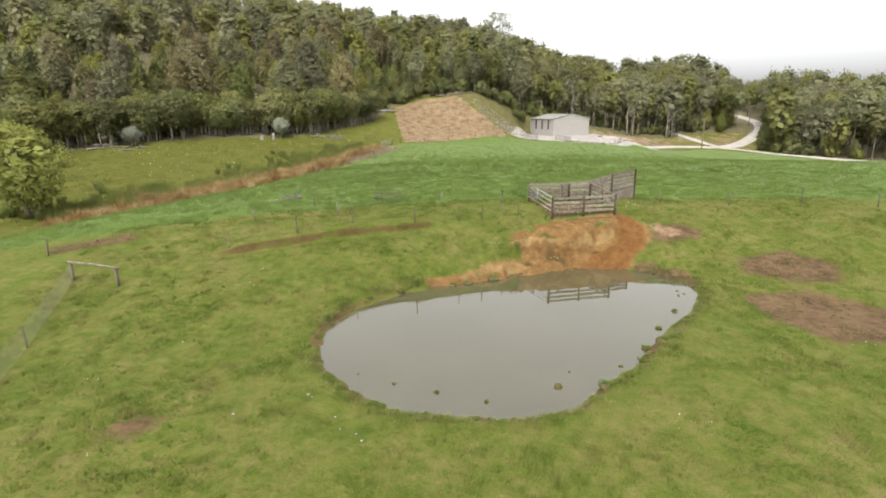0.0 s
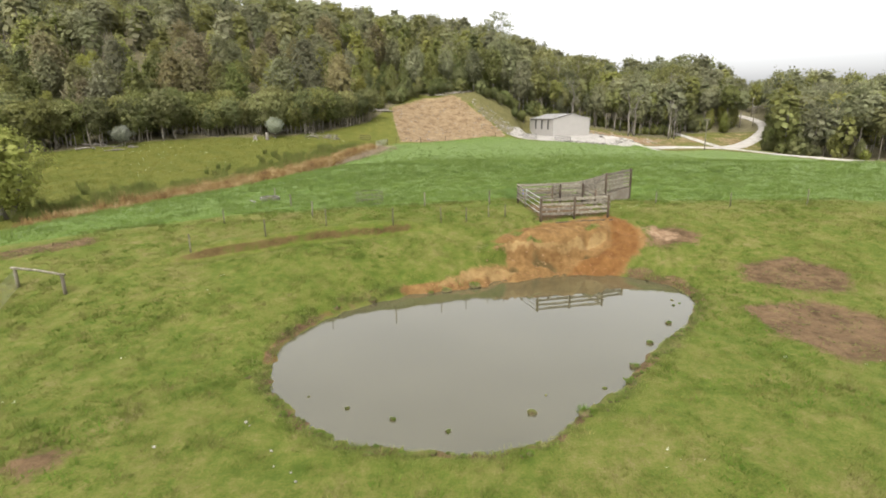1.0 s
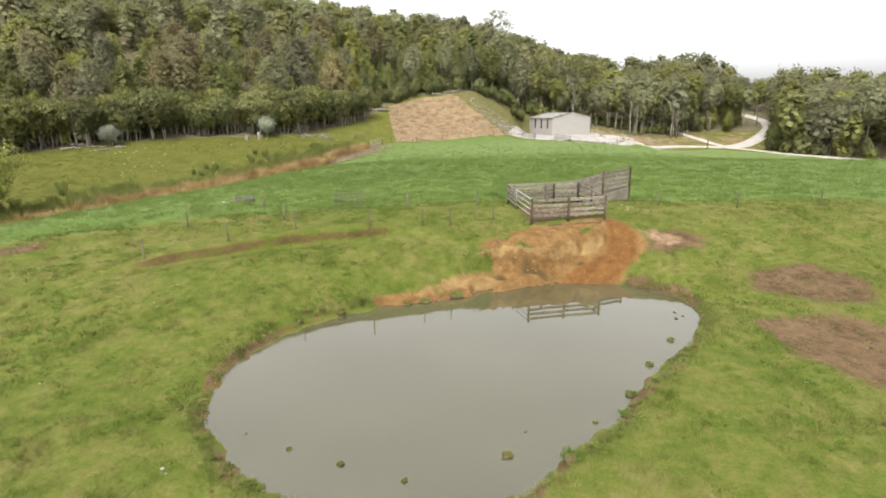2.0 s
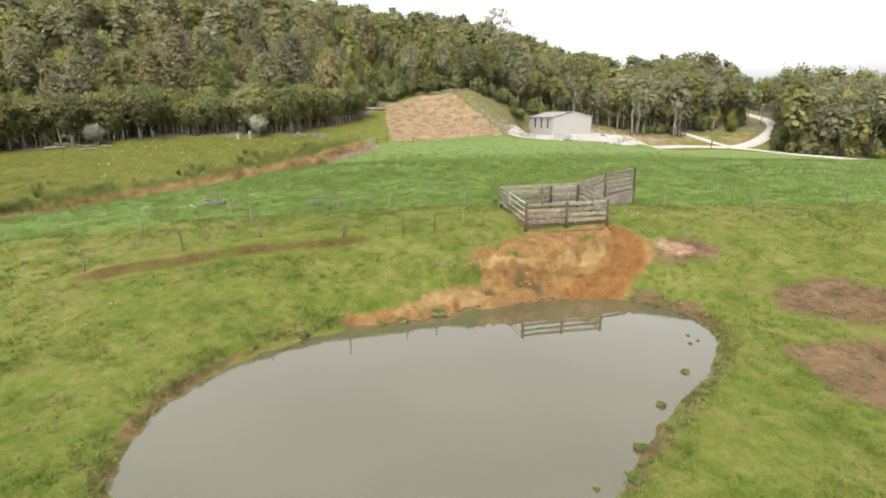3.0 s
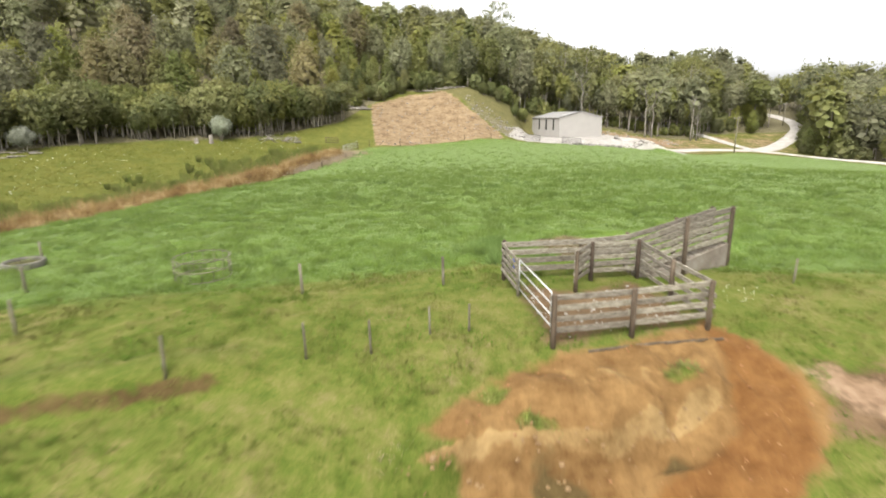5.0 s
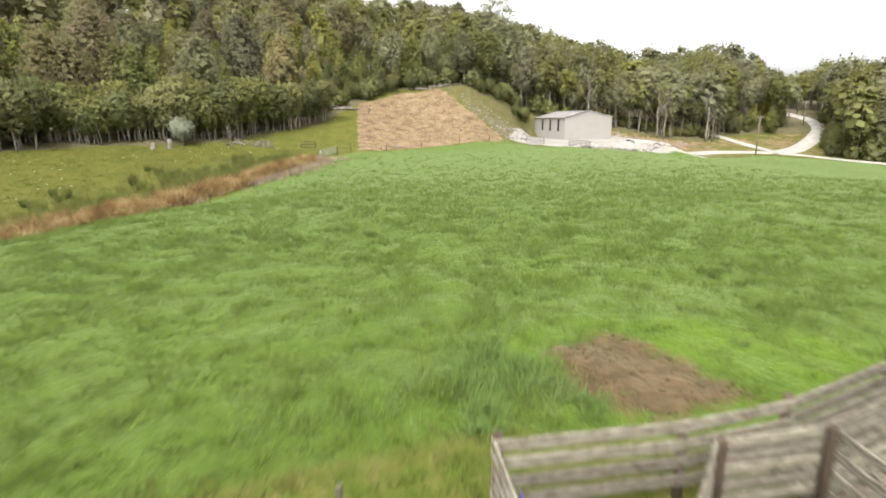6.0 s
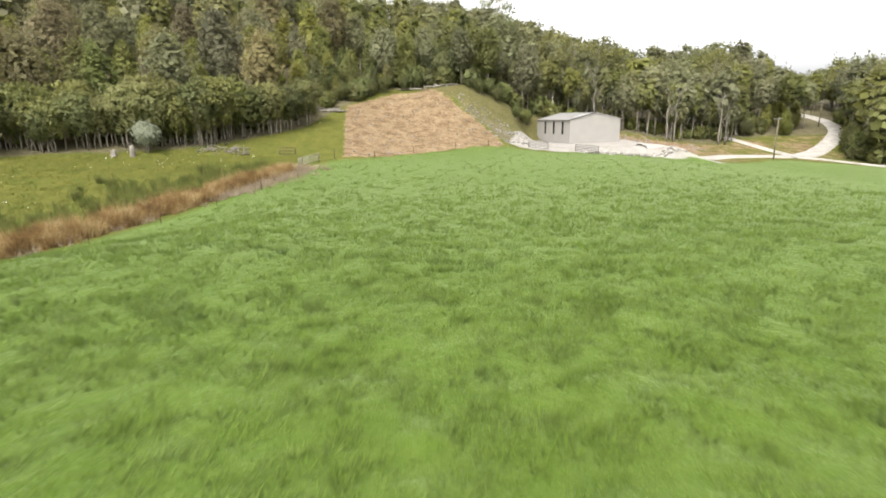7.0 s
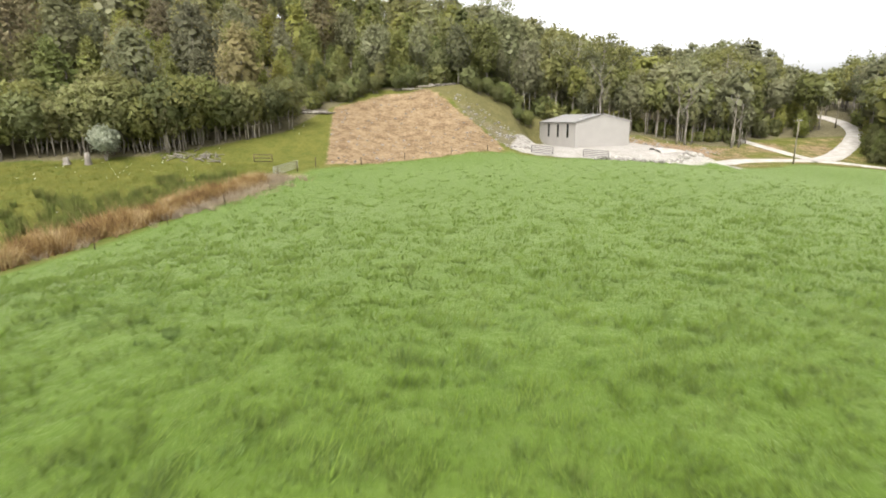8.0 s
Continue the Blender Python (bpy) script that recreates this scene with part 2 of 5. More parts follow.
GLASS = shade("dark_glass", [(0.012, 0.014, 0.016), (0.02, 0.022, 0.025)], 1, 5, 0.08, 0, vary=0, spec=0.6)
TRIM = shade("dark_flashing", [(0.10, 0.09, 0.085), (0.14, 0.13, 0.12)], 2, 10, 0.5, 0, vary=0)
ROCK = shade("pale_rock", [(0.16, 0.145, 0.12), (0.27, 0.25, 0.215), (0.39, 0.37, 0.33)], 3, 22, 0.9, 0.6, 0.03)
TRACK = shade("crushed_limestone", [(0.26, 0.235, 0.20), (0.33, 0.305, 0.27), (0.39, 0.365, 0.33)], 0.6, 9, 0.95, 0.4, 0.03, vary=0)
BLUE = shade("blue_plastic", [(0.03, 0.05, 0.38), (0.05, 0.08, 0.50)], 8, 40, 0.5, 0.2, 0.01, vary=0)


def water_material():
    m = bpy.data.materials.new("turbid_water")
    m.use_nodes = True
    n, l = m.node_tree.nodes, m.node_tree.links
    b = n["Principled BSDF"]
    b.inputs["Roughness"].default_value, b.inputs["IOR"].default_value = 0.015, 1.75
    b.inputs["Specular IOR Level"].default_value = 0.9
    geo = n.new("ShaderNodeNewGeometry")
    t = n.new("ShaderNodeTexNoise")
    t.inputs["Scale"].default_value, t.inputs["Detail"].default_value = 0.22, 3
    l.new(geo.outputs["Position"], t.inputs["Vector"])
    r = ramp(n, [(0.35, (0.064, 0.058, 0.030)), (0.65, (0.076, 0.069, 0.038))])
    l.new(t.outputs["Fac"], r.inputs["Fac"])
    l.new(r.outputs[0], b.inputs["Base Color"])
    w = n.new("ShaderNodeTexNoise")
    w.inputs["Scale"].default_value, w.inputs["Detail"].default_value = 1.6, 2
    l.new(geo.outputs["Position"], w.inputs["Vector"])
    bp = n.new("ShaderNodeBump")
    bp.inputs["Strength"].default_value, bp.inputs["Distance"].default_value = 0.06, 0.02
    l.new(w.outputs["Fac"], bp.inputs["Height"])
    l.new(bp.outputs[0], b.inputs["Normal"])
    return m


WATER = water_material()


# ---- the lie of the land ----
def sst(a, b, x):
    u = np.clip((x - a) / (b - a), 0, 1)
    return u * u * (3 - 2 * u)


def eased(y, ks, vs):
    ks, vs = np.asarray(ks, float), np.asarray(vs, float)
    i = np.clip(np.searchsorted(ks, y) - 1, 0, len(ks) - 2)
    u = np.clip((y - ks[i]) / (ks[i + 1] - ks[i]), 0, 1)
    u = u * u * (3 - 2 * u) * 0.5 + u * 0.5
    return vs[i] + (vs[i + 1] - vs[i]) * u


def vnoise(x, y, size, seed=0):
    """Smooth noise in -1 .. 1 with lumps of about that size."""
    x, y = np.asarray(x, float) / size + seed * 17.3, np.asarray(y, float) / size - seed * 9.1
    i, j = np.floor(x), np.floor(y)
    u, v = x - i, y - j
    u, v = u * u * (3 - 2 * u), v * v * (3 - 2 * v)

    def h(a, b):
        q = np.sin(a * 127.1 + b * 311.7 + seed * 74.7) * 43758.5453
        return (q - np.floor(q)) * 2 - 1
    return (h(i, j) * (1 - u) + h(i + 1, j) * u) * (1 - v) + (h(i, j + 1) * (1 - u) + h(i + 1, j + 1) * u) * v


POND = (5.0, 26.0)
POND_R = [7.05, 8.85, 11.1, 11.95, 11.6, 10.25, 8.89, 7.99, 7.38, 7.32, 7.66, 8.49, 9.27, 10.2, 10.94, 11.45, 11.57, 11.27, 10.88, 9.99, 9.17, 7.94, 6.67, 6.07, 5.57, 5.42, 5.57, 5.99]
GULLY_Y = [20, 40, 58, 88, 98, 113, 125, 140]
GULLY_X = [-60, -52, -43, -29, -24, -17, -14, -12]
GULLY_Z = [-1.8, -1.8, -1.5, -0.7, 0.3, 2.2, 3.2, 4.2]


def pond_out(x, y):
    """Metres outside the pond's shore; negative in the water."""
    dx, dy = x - POND[0], y - POND[1]
    a = np.arctan2(dy, dx) % (2 * math.pi)
    rr = np.asarray(POND_R)
    n = len(rr)
    q = a / (2 * math.pi) * n
    i = np.floor(q).astype(int) % n
    u = q - np.floor(q)
    p0, p1, p2, p3 = rr[(i - 1) % n], rr[i], rr[(i + 1) % n], rr[(i + 2) % n]
    rad = 0.5 * (2 * p1 + (p2 - p0) * u + (2 * p0 - 5 * p1 + 4 * p2 - p3) * u * u + (3 * p1 - p0 - 3 * p2 + p3) * u ** 3)
    rad = rad + 0.22 * vnoise(x, y, 0.9, 3) + 0.13 * vnoise(x, y, 0.42, 5)
    return np.hypot(dx, dy) - rad


def gully_x(y):
    return np.interp(y, GULLY_Y, GULLY_X)


def inside(x, y, poly):
    """Metres inside a polygon; negative outside."""
    x, y = np.asarray(x, float), np.asarray(y, float)
    best = np.full(x.shape, 1e9)
    odd = np.zeros(x.shape, bool)
    for (ax, ay), (bx, by) in zip(poly, poly[1:] + poly[:1]):
        ex, ey = bx - ax, by - ay
        u = np.clip(((x - ax) * ex + (y - ay) * ey) / (ex * ex + ey * ey), 0, 1)
        best = np.minimum(best, np.hypot(x - ax - u * ex, y - ay - u * ey))
        if ay != by:
            odd ^= ((ay > y) != (by > y)) & (x < ax + (y - ay) / (by - ay) * ex)
    return np.where(odd, best, -best)


CLAY = [(-1.2, 31.9), (0.6, 32.7), (2.2, 33.5), (3.4, 34.4), (4.2, 35.1), (5.2, 35.7), (4.1, 36.6), (6.1, 38.4), (7.9, 39.5), (10.1, 40.1), (13.0, 41.4), (13.9, 40.4), (14.5, 39.2), (14.8, 37.8), (13.9, 36.6), (12.8, 35.7), (12.0, 34.4), (8.0, 33.5), (4.0, 32.5), (0.0, 31.6)]
PALE = [(14.4, 39.7), (15.6, 39.5), (17.0, 38.7), (17.4, 37.6), (16.2, 37.1), (15.2, 37.6), (14.8, 38.5)]
LEDGE = [(3.6, 35.4), (5.0, 36.0), (7.2, 36.6), (8.6, 36.8), (10.2, 37.5), (12.2, 38.3)]
RED = [(12.9, 41.5), (13.9, 40.4), (14.4, 38.8), (13.9, 36.8), (12.4, 35.4), (11.0, 34.4), (8.6, 34.2), (8.9, 35.3), (10.2, 36.5), (12.2, 37.4), (12.8, 39.4)]
LOWTAN = [(0.2, 32.4), (2.0, 33.9), (3.2, 34.7), (4.8, 35.5), (6.2, 35.3), (6.0, 34.5), (4.6, 34.0), (2.8, 33.3), (1.2, 32.5)]
TURF = [(4.0, 36.0, 1.1, 0.40), (7.0, 36.95, 0.65, 0.34), (11.2, 38.7, 0.6, 0.42), (6.0, 37.8, 0.45, 0.35)]
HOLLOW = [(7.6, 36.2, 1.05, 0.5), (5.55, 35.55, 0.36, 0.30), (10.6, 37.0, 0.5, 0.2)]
MUD = [
    [(19.1, 33.9), (22.4, 34.6), (24.7, 32.6), (23.2, 30.4), (20.9, 30.6), (18.4, 32.0)],
    [(16.5, 28.7), (20.5, 29.2), (23.5, 27.0), (21.0, 22.9), (17.8, 22.8), (16.3, 25.6)],
    [(8.7, 50.9), (10.7, 51.9), (12.0, 50.3), (13.0, 48.6), (10.4, 47.6), (8.8, 48.9)],
    [(-26.8, 34.3), (-22.4, 36.7), (-21.5, 35.7), (-25.8, 33.2)],
    [(7.9, 40.2), (12.6, 41.4), (11.8, 44.6), (9.4, 43.2), (7.4, 44.0)],
    [(15.4, 39.2), (17.2, 38.9), (18.2, 38.0), (17.6, 37.0), (16.2, 36.7), (14.8, 37.2)],
    [(-11.6, 15.9), (-10.9, 17.0), (-10.0, 16.6), (-10.3, 15.6)],
]
CLEARING = [(-10.5, 129.5), (-3, 134), (7, 139), (16.2, 146.2), (15.2, 152.2), (12, 157), (8.8, 161), (6, 167), (1.1, 176), (-7, 174), (-16.2, 162.5)]
RUBBLE = [(8.6, 161.5), (15.2, 152.2), (17.4, 148.4), (22, 152), (22, 160), (17, 162.5), (12, 167), (6, 171)]
SPOIL = [(42, 173), (46, 180), (56, 185), (66, 188), (76, 190), (72, 183), (62, 174), (54, 168)]
FRESH = [(6.8, 49.8), (8.0, 52.6), (10, 53.6), (13, 53.2), (15.5, 52.2), (19, 51.8), (21, 50.4), (17.6, 48.6), (14.4, 47.6), (9.4, 46.6)]
SLOPE = [(1, 176), (6, 168), (12, 162), (22, 158), (30, 172), (27, 180), (10, 181)]
PAD = [(17, 149), (24, 143), (30, 141), (44, 141.5), (53, 145), (62, 156), (60, 166), (52, 168), (44, 176), (26, 172), (20, 160)]


def land(x, y):
    """The ground's height."""
    x, y = np.asarray(x, float), np.asarray(y, float)
    side = sst(-6, 16, x)
    rise = 3.0 * sst(19.5 + 7 * side, 43 + 2 * side, y)
    crest = eased(y, [44, 58, 70, 90, 105, 125, 145, 160], [0, 0.3, 0.75, -0.2, -0.8, -0.4, 0, 0.4])
    top = rise + crest
    gx, gz = gully_x(y), np.interp(y, GULLY_Y, GULLY_Z)
    width = np.interp(y, [40, 88, 113, 125], [28, 28, 14, 10])
    z = np.where(x > gx, gz + (top - gz) * sst(0, 1, (x - gx) / width), gz + (gx - x) * 0.04)
    z = z - 5.3 * sst(25, 78, x) * sst(55, 150, y) - 1.6 * sst(80, 110, x) * sst(205, 170, y) * sst(60, 120, y)
    toe = np.interp(x, [-200, -60, -25, -10, 10, 24, 45, 70, 100, 130, 180], [112, 124, 134, 138, 140, 158, 168, 178, 188, 188, 195])
    s = (y - toe) / 6.0
    up = 6 * np.where(s > 30, s, np.log1p(np.exp(np.clip(s, -30, 30))))
    gain = np.interp(x, [-200, -100, -20, 20, 60, 130, 170, 250], [0.37, 0.36, 0.31, 0.29, 0.225, 0.225, 0.13, 0.10])
    z = z + 95 * (1 - np.exp(-gain * up / 95.0))
    z = z + 3.0 * np.exp(-((x - 9) / 13) ** 2 - ((y - 174) / 12) ** 2)
    pad = sst(1, 0, np.maximum(np.where(x > 36, (x - 36) / 30 - 0.24, (36 - x) / 14 - 0.7), np.abs(y - 160) / 16 - 0.7) / 0.5)
    z = z * (1 - pad) + 3.45 * pad
    # the dug basin of the pond, and the slipped clay bank above it
    d = pond_out(x, y)
    o = np.maximum(d, 0)
    near = sst(14, 5, d)
    z = z * (1 - near) + ((z + 0.05) * (1 - np.exp(-o / 2.2)) + 0.07 + 0.13 * sst(0.05, 0.45, o) * sst(32, 29, y)) * near
    lx, ly = [p[0] for p in LEDGE], [p[1] for p in LEDGE]
    off = y - np.interp(x, lx, ly) + 0.35 * vnoise(x, y, 1.2, 8) + 0.15 * vnoise(x, y, 0.5, 9)
    along = sst(3.0, 5.0, x) * sst(13.6, 11.6, x)
    z = z + along * (0.44 * sst(-0.05, 0.18, off) * sst(2.6, 0.5, off) - 0.48 * sst(0.06, -0.12, off) * sst(-2.4, -0.5, off))
    rough = sst(-0.2, 1.0, inside(x, y, CLAY))
    z = z + rough * (0.17 * vnoise(x, y, 1.0, 11) + 0.14 * vnoise(x * 1.7, y * 0.6, 0.42, 12))
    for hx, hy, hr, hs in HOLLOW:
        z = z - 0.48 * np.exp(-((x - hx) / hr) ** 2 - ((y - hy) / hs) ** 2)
    # low scarp along the fence
    sy = np.interp(x, [-16, -11, -6.7, -2.4, 0], [32.4, 34.5, 36.1, 37.2, 38.0])
    so = y - sy
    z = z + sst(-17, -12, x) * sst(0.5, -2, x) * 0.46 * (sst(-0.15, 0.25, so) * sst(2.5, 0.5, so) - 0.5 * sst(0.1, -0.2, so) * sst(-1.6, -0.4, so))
    grass = sst(0.3, 2.0, d) * (1 - rough)
    close = sst(70, 58, y) * sst(-36, -22, x) * sst(42, 28, x)
    z = z + grass * (close * (0.035 * vnoise(x, y, 0.8, 1) + 0.05 * vnoise(x, y, 2.3, 2) + 0.11 * sst(44, 50, y) * vnoise(x, y, 1.0, 6)) + 0.12 * vnoise(x, y, 11, 4))
    return np.where(d < 0, 0.05 - 0.14 * sst(0, 0.3, -d) - 0.8 * sst(0.2, 3.5, -d), z)


def at(x, y):
    return float(land(np.array([x]), np.array([y]))[0])


def steps(lo, hi, a, b, fine, grow_lo, grow_hi, band):
    mid, q = [], a
    while q < b:
        mid.append(q)
        q += fine * (0.42 if band[0] < q < band[1] else 1.0)
    out, q = [], b
    while q < hi:
        out.append(q)
        q += fine + grow_hi * (q - b)
    low, q = [], a
    while q > lo:
        q -= fine + grow_lo * (a - q)
        low.append(q)
    return np.array(low[::-1] + mid + out + [hi])


def spots_of(spots, x, y, soft):
    return np.clip(sum(1.3 * np.exp(-(((x - px) / rx) ** 2 + ((y - py) / ry) ** 2) / soft) for px, py, rx, ry in spots), 0, 1)


def build_ground():
    xs = steps(-900, 900, -20, 26, 0.36, 0.042, 0.042, (-2, 19))
    ys = steps(-500, 1300, 10, 58, 0.36, 0.14, 0.024, (31, 41.5))
    gx, gy = np.meshgrid(xs, ys)
    x, y = gx.ravel(), gy.ravel()
    z = land(x, y)
    me = bpy.data.meshes.new("ground")
    nx, ny = len(xs), len(ys)
    i = (np.arange(ny - 1)[:, None] * nx + np.arange(nx - 1)[None, :]).ravel()
    faces = np.stack([i, i + 1, i + 1 + nx, i + nx], 1)
    fill(me, np.stack([x, y, z], 1), faces)
    d = pond_out(x, y)
    gxl = gully_x(y)
    far = np.interp(x, [-60, -14, -4, 7, 17, 25, 45, 82, 100, 125], [108, 124, 133, 138.5, 146, 141, 143, 172, 165, 90])
    paddock = sst(-1.5, 1.5, x - gxl - 2.5) * sst(1.5, -1.5, y - far) * sst(-1, 1, y - np.interp(x, [-40, -15, 0, 6.9, 18, 40], [30, 41, 45, 47.5, 46, 45]))
    hill = np.interp(x, [-200, -76, -67, -52, -45, -36, -28, -21, -17, -10, 1, 10, 24, 40, 52, 63, 79, 86, 100], [70, 106, 115, 123, 125, 129, 136, 145, 160, 179, 178, 177, 176, 180, 186, 190, 193, 200, 206])
    wood = sst(-1.5, 1.5, y - hill)
    wood = np.maximum(wood, sst(-2, 2, x - np.interp(y, [60, 100, 132, 148, 158, 168, 180, 190, 205], [220, 176, 141, 121, 112, 106, 106, 110, 122])) * sst(70, 100, y))
    zone = {
        "paddock": paddock,
        "meadow": sst(0, 2, gxl - x + 1) * (1 - wood) * sst(30, 50, y) + sst(-1, 1, y - far) * (1 - wood) * sst(0, 5, x + 30),
        "fresh": 0.8 * sst(-0.8, 1.2, inside(x, y, FRESH)),
        "litter": np.maximum(wood, (0.7 + 0.4 * vnoise(x, y, 3, 76)) * sst(-1.5, 1.5, inside(x, y, RUBBLE))),
        "dull": sst(-1.5, 1.5, inside(x, y, SLOPE)),
        "straw": np.maximum(sst(-1.2, 1.2, inside(x, y, CLEARING)), 0.62 * sst(40, 48, x) * sst(0, 3, y - far) * (1 - wood) * (0.75 + 0.4 * vnoise(x, y, 5, 61))),
        "mud": (0.72 + 0.6 * vnoise(x, y, 0.9, 72)) * sst(1.3, 0.3, d) * sst(9.5, 11.5, x) * sst(21, 24, y) * sst(0.4, -0.5, inside(x, y, CLAY)) + sum(sst(-1.5, 1.3, inside(x, y, p)) for p in MUD) + (0.68 + 0.6 * vnoise(x, y, 1.3, 73)) * sst(0.42, 0.05, np.abs(d - 0.12)) * sst(31, 28, y),
        "clay": (0.55 + 0.7 * vnoise(x, y, 1.1, 74)) * sst(0.45, 0.08, np.abs(d - 0.15)) * sst(3, -1, x) * sst(20, 22, y) + sst(-0.9, 0.8, inside(x, y, CLAY)) * sst(-0.6, 0.1, d) * (1 - 0.65 * spots_of(TURF, x, y, 1.0)),
        # hollows get their shade as colour; the scarp line is bare earth
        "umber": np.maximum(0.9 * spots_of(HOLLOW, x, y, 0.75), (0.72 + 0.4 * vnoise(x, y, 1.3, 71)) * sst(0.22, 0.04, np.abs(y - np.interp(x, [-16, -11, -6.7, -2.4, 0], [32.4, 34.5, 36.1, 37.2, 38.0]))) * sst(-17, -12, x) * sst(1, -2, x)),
        "red": sst(-0.7, 0.7, inside(x, y, RED)),
        "pale": np.maximum(0.8 * sst(-0.5, 0.9, inside(x, y, PALE)), 0.62 * sst(-2, 2, inside(x, y, SPOIL))),
        "tan": 0.85 * sst(-0.4, 0.6, inside(x, y, LOWTAN)) + 0.5 * np.exp(-((x - 9.3) / 1.9) ** 2 - ((y - 38.6) / 0.8) ** 2) * (0.8 + 0.6 * vnoise(2 * x, 0.6 * y, 0.5, 77)) + (0.9 * sst(0.24, 0.03, np.abs(y - np.interp(x, [p[0] for p in LEDGE], [p[1] for p in LEDGE]) - 0.1 + 0.3 * vnoise(x, y, 1.0, 51))) * sst(3.4, 4.6, x) * sst(12.8, 11.8, x)),
        "gravel": sst(-1.2, 1.2, inside(x, y, PAD)),
    }
    for name, v in zone.items():
        a = me.attributes.new(name, "FLOAT", "POINT")
        a.data.foreach_set("value", np.clip(v, 0, 1).astype(np.float32))
    me.materials.append(GROUND)
    ob = new("ground", me)
    tagged(ob, "rolling green pasture with bare clay and a wooded hillside", "ground", kind="structure")
    return ob


def fill(me, verts, faces, smooth=True):
    """A mesh from arrays of corners and of faces with the same number of corners each."""
    verts, faces = np.asarray(verts, np.float32), np.asarray(faces, np.int32)
    k = faces.shape[1]
    me.vertices.add(len(verts))
    me.vertices.foreach_set("co", verts.ravel())
    me.loops.add(faces.size)
    me.loops.foreach_set("vertex_index", faces.ravel())
    me.polygons.add(len(faces))
    me.polygons.foreach_set("loop_start", np.arange(0, faces.size, k, dtype=np.int32))
    me.polygons.foreach_set("use_smooth", np.full(len(faces), smooth))
    me.update(calc_edges=True)
    me.validate()
    return me


build_ground()


# ---- building helpers ----
def part(name, bm, material, parent=None, label=""):
    me = bpy.data.meshes.new(name)
    bm.to_mesh(me)
    bm.free()
    me.materials.append(material)
    ob = new(name, me)
    if parent is not None:
        ob.parent = parent
    if label:
        ob["label"] = label
    return ob


def root(name, place, label, category, group="", turn=0.0):
    ob = new(name)
    ob.matrix_basis = pose(*place, 0, 0, turn)
    return tagged(ob, label, category, group)


def beam(bm, a, b, w, h, bevel=0.012):
    """A squared timber from a to b, w wide and h high, with worn edges."""
    a, b = Vector(a), Vector(b)
    d = b - a
    side = d.cross(Vector((0, 0, 1)))
    side = side.normalized() if side.length > 1e-5 else Vector((1, 0, 0))
    up = side.cross(d).normalized()
    c = []
    k = bevel
    ring = [(-w / 2 + k, -h / 2), (w / 2 - k, -h / 2), (w / 2, -h / 2 + k), (w / 2, h / 2 - k), (w / 2 - k, h / 2), (-w / 2 + k, h / 2), (-w / 2, h / 2 - k), (-w / 2, -h / 2 + k)]
    for p in (a, b):
        c.append([bm.verts.new(p + side * u + up * v) for u, v in ring])
    for i in range(8):
        j = (i + 1) % 8
        bm.faces.new((c[0][i], c[0][j], c[1][j], c[1][i]))
    bm.faces.new(c[0][::-1])
    bm.faces.new(c[1])
    return bm


def tube(bm, pts, radii, sides=8, cap=True):
    """A round, tapered limb along points."""
    rings = []
    n = len(pts)
    for i, (p, r) in enumerate(zip(pts, radii)):
        d = (Vector(pts[min(i + 1, n - 1)]) - Vector(pts[max(i - 1, 0)])).normalized()
        s = d.cross(Vector((0.3, 1, 0.1))).normalized()
        t = d.cross(s)
        rings.append([bm.verts.new(Vector(p) + (s * math.cos(2 * math.pi * k / sides) + t * math.sin(2 * math.pi * k / sides)) * r) for k in range(sides)])
    for a, b in zip(rings, rings[1:]):
        for k in range(sides):
            j = (k + 1) % sides
            f = bm.faces.new((a[k], a[j], b[j], b[k]))
            f.smooth = True
    if cap:
        bm.faces.new(rings[0][::-1])
        bm.faces.new(rings[-1])
    return bm


def round_post(bm, x, y, z0, z1, r, lean=(0, 0)):
    """A split post with a slightly domed, worn head."""
    h = z1 - z0
    at_h = lambda u: (x + lean[0] * u, y + lean[1] * u, z0 + h * u)
    return tube(bm, [at_h(0), at_h(0.5), at_h(0.97), at_h(1.0)], [r * 1.05, r, r * 0.97, r * 0.8], 9)


def lump(bm, place, size, seed, squash=0.7, cuts=2):
    """An uneven stone or clod."""
    rnd = random.Random(seed)
    made = bmesh.ops.create_icosphere(bm, subdivisions=cuts, radius=1.0)["verts"]
    off = Vector((rnd.random() * 9, rnd.random() * 9, rnd.random() * 9))
    sx, sy = size * rnd.uniform(0.8, 1.3), size * rnd.uniform(0.7, 1.1)
    for v in made:
        k = 1 + 0.38 * noise.noise(v.co * 1.3 + off) + 0.15 * noise.noise(v.co * 3.1 + off)
        v.co = Vector((v.co.x * sx * k, v.co.y * sy * k, v.co.z * size * squash * k)) + Vector(place)
    return bm


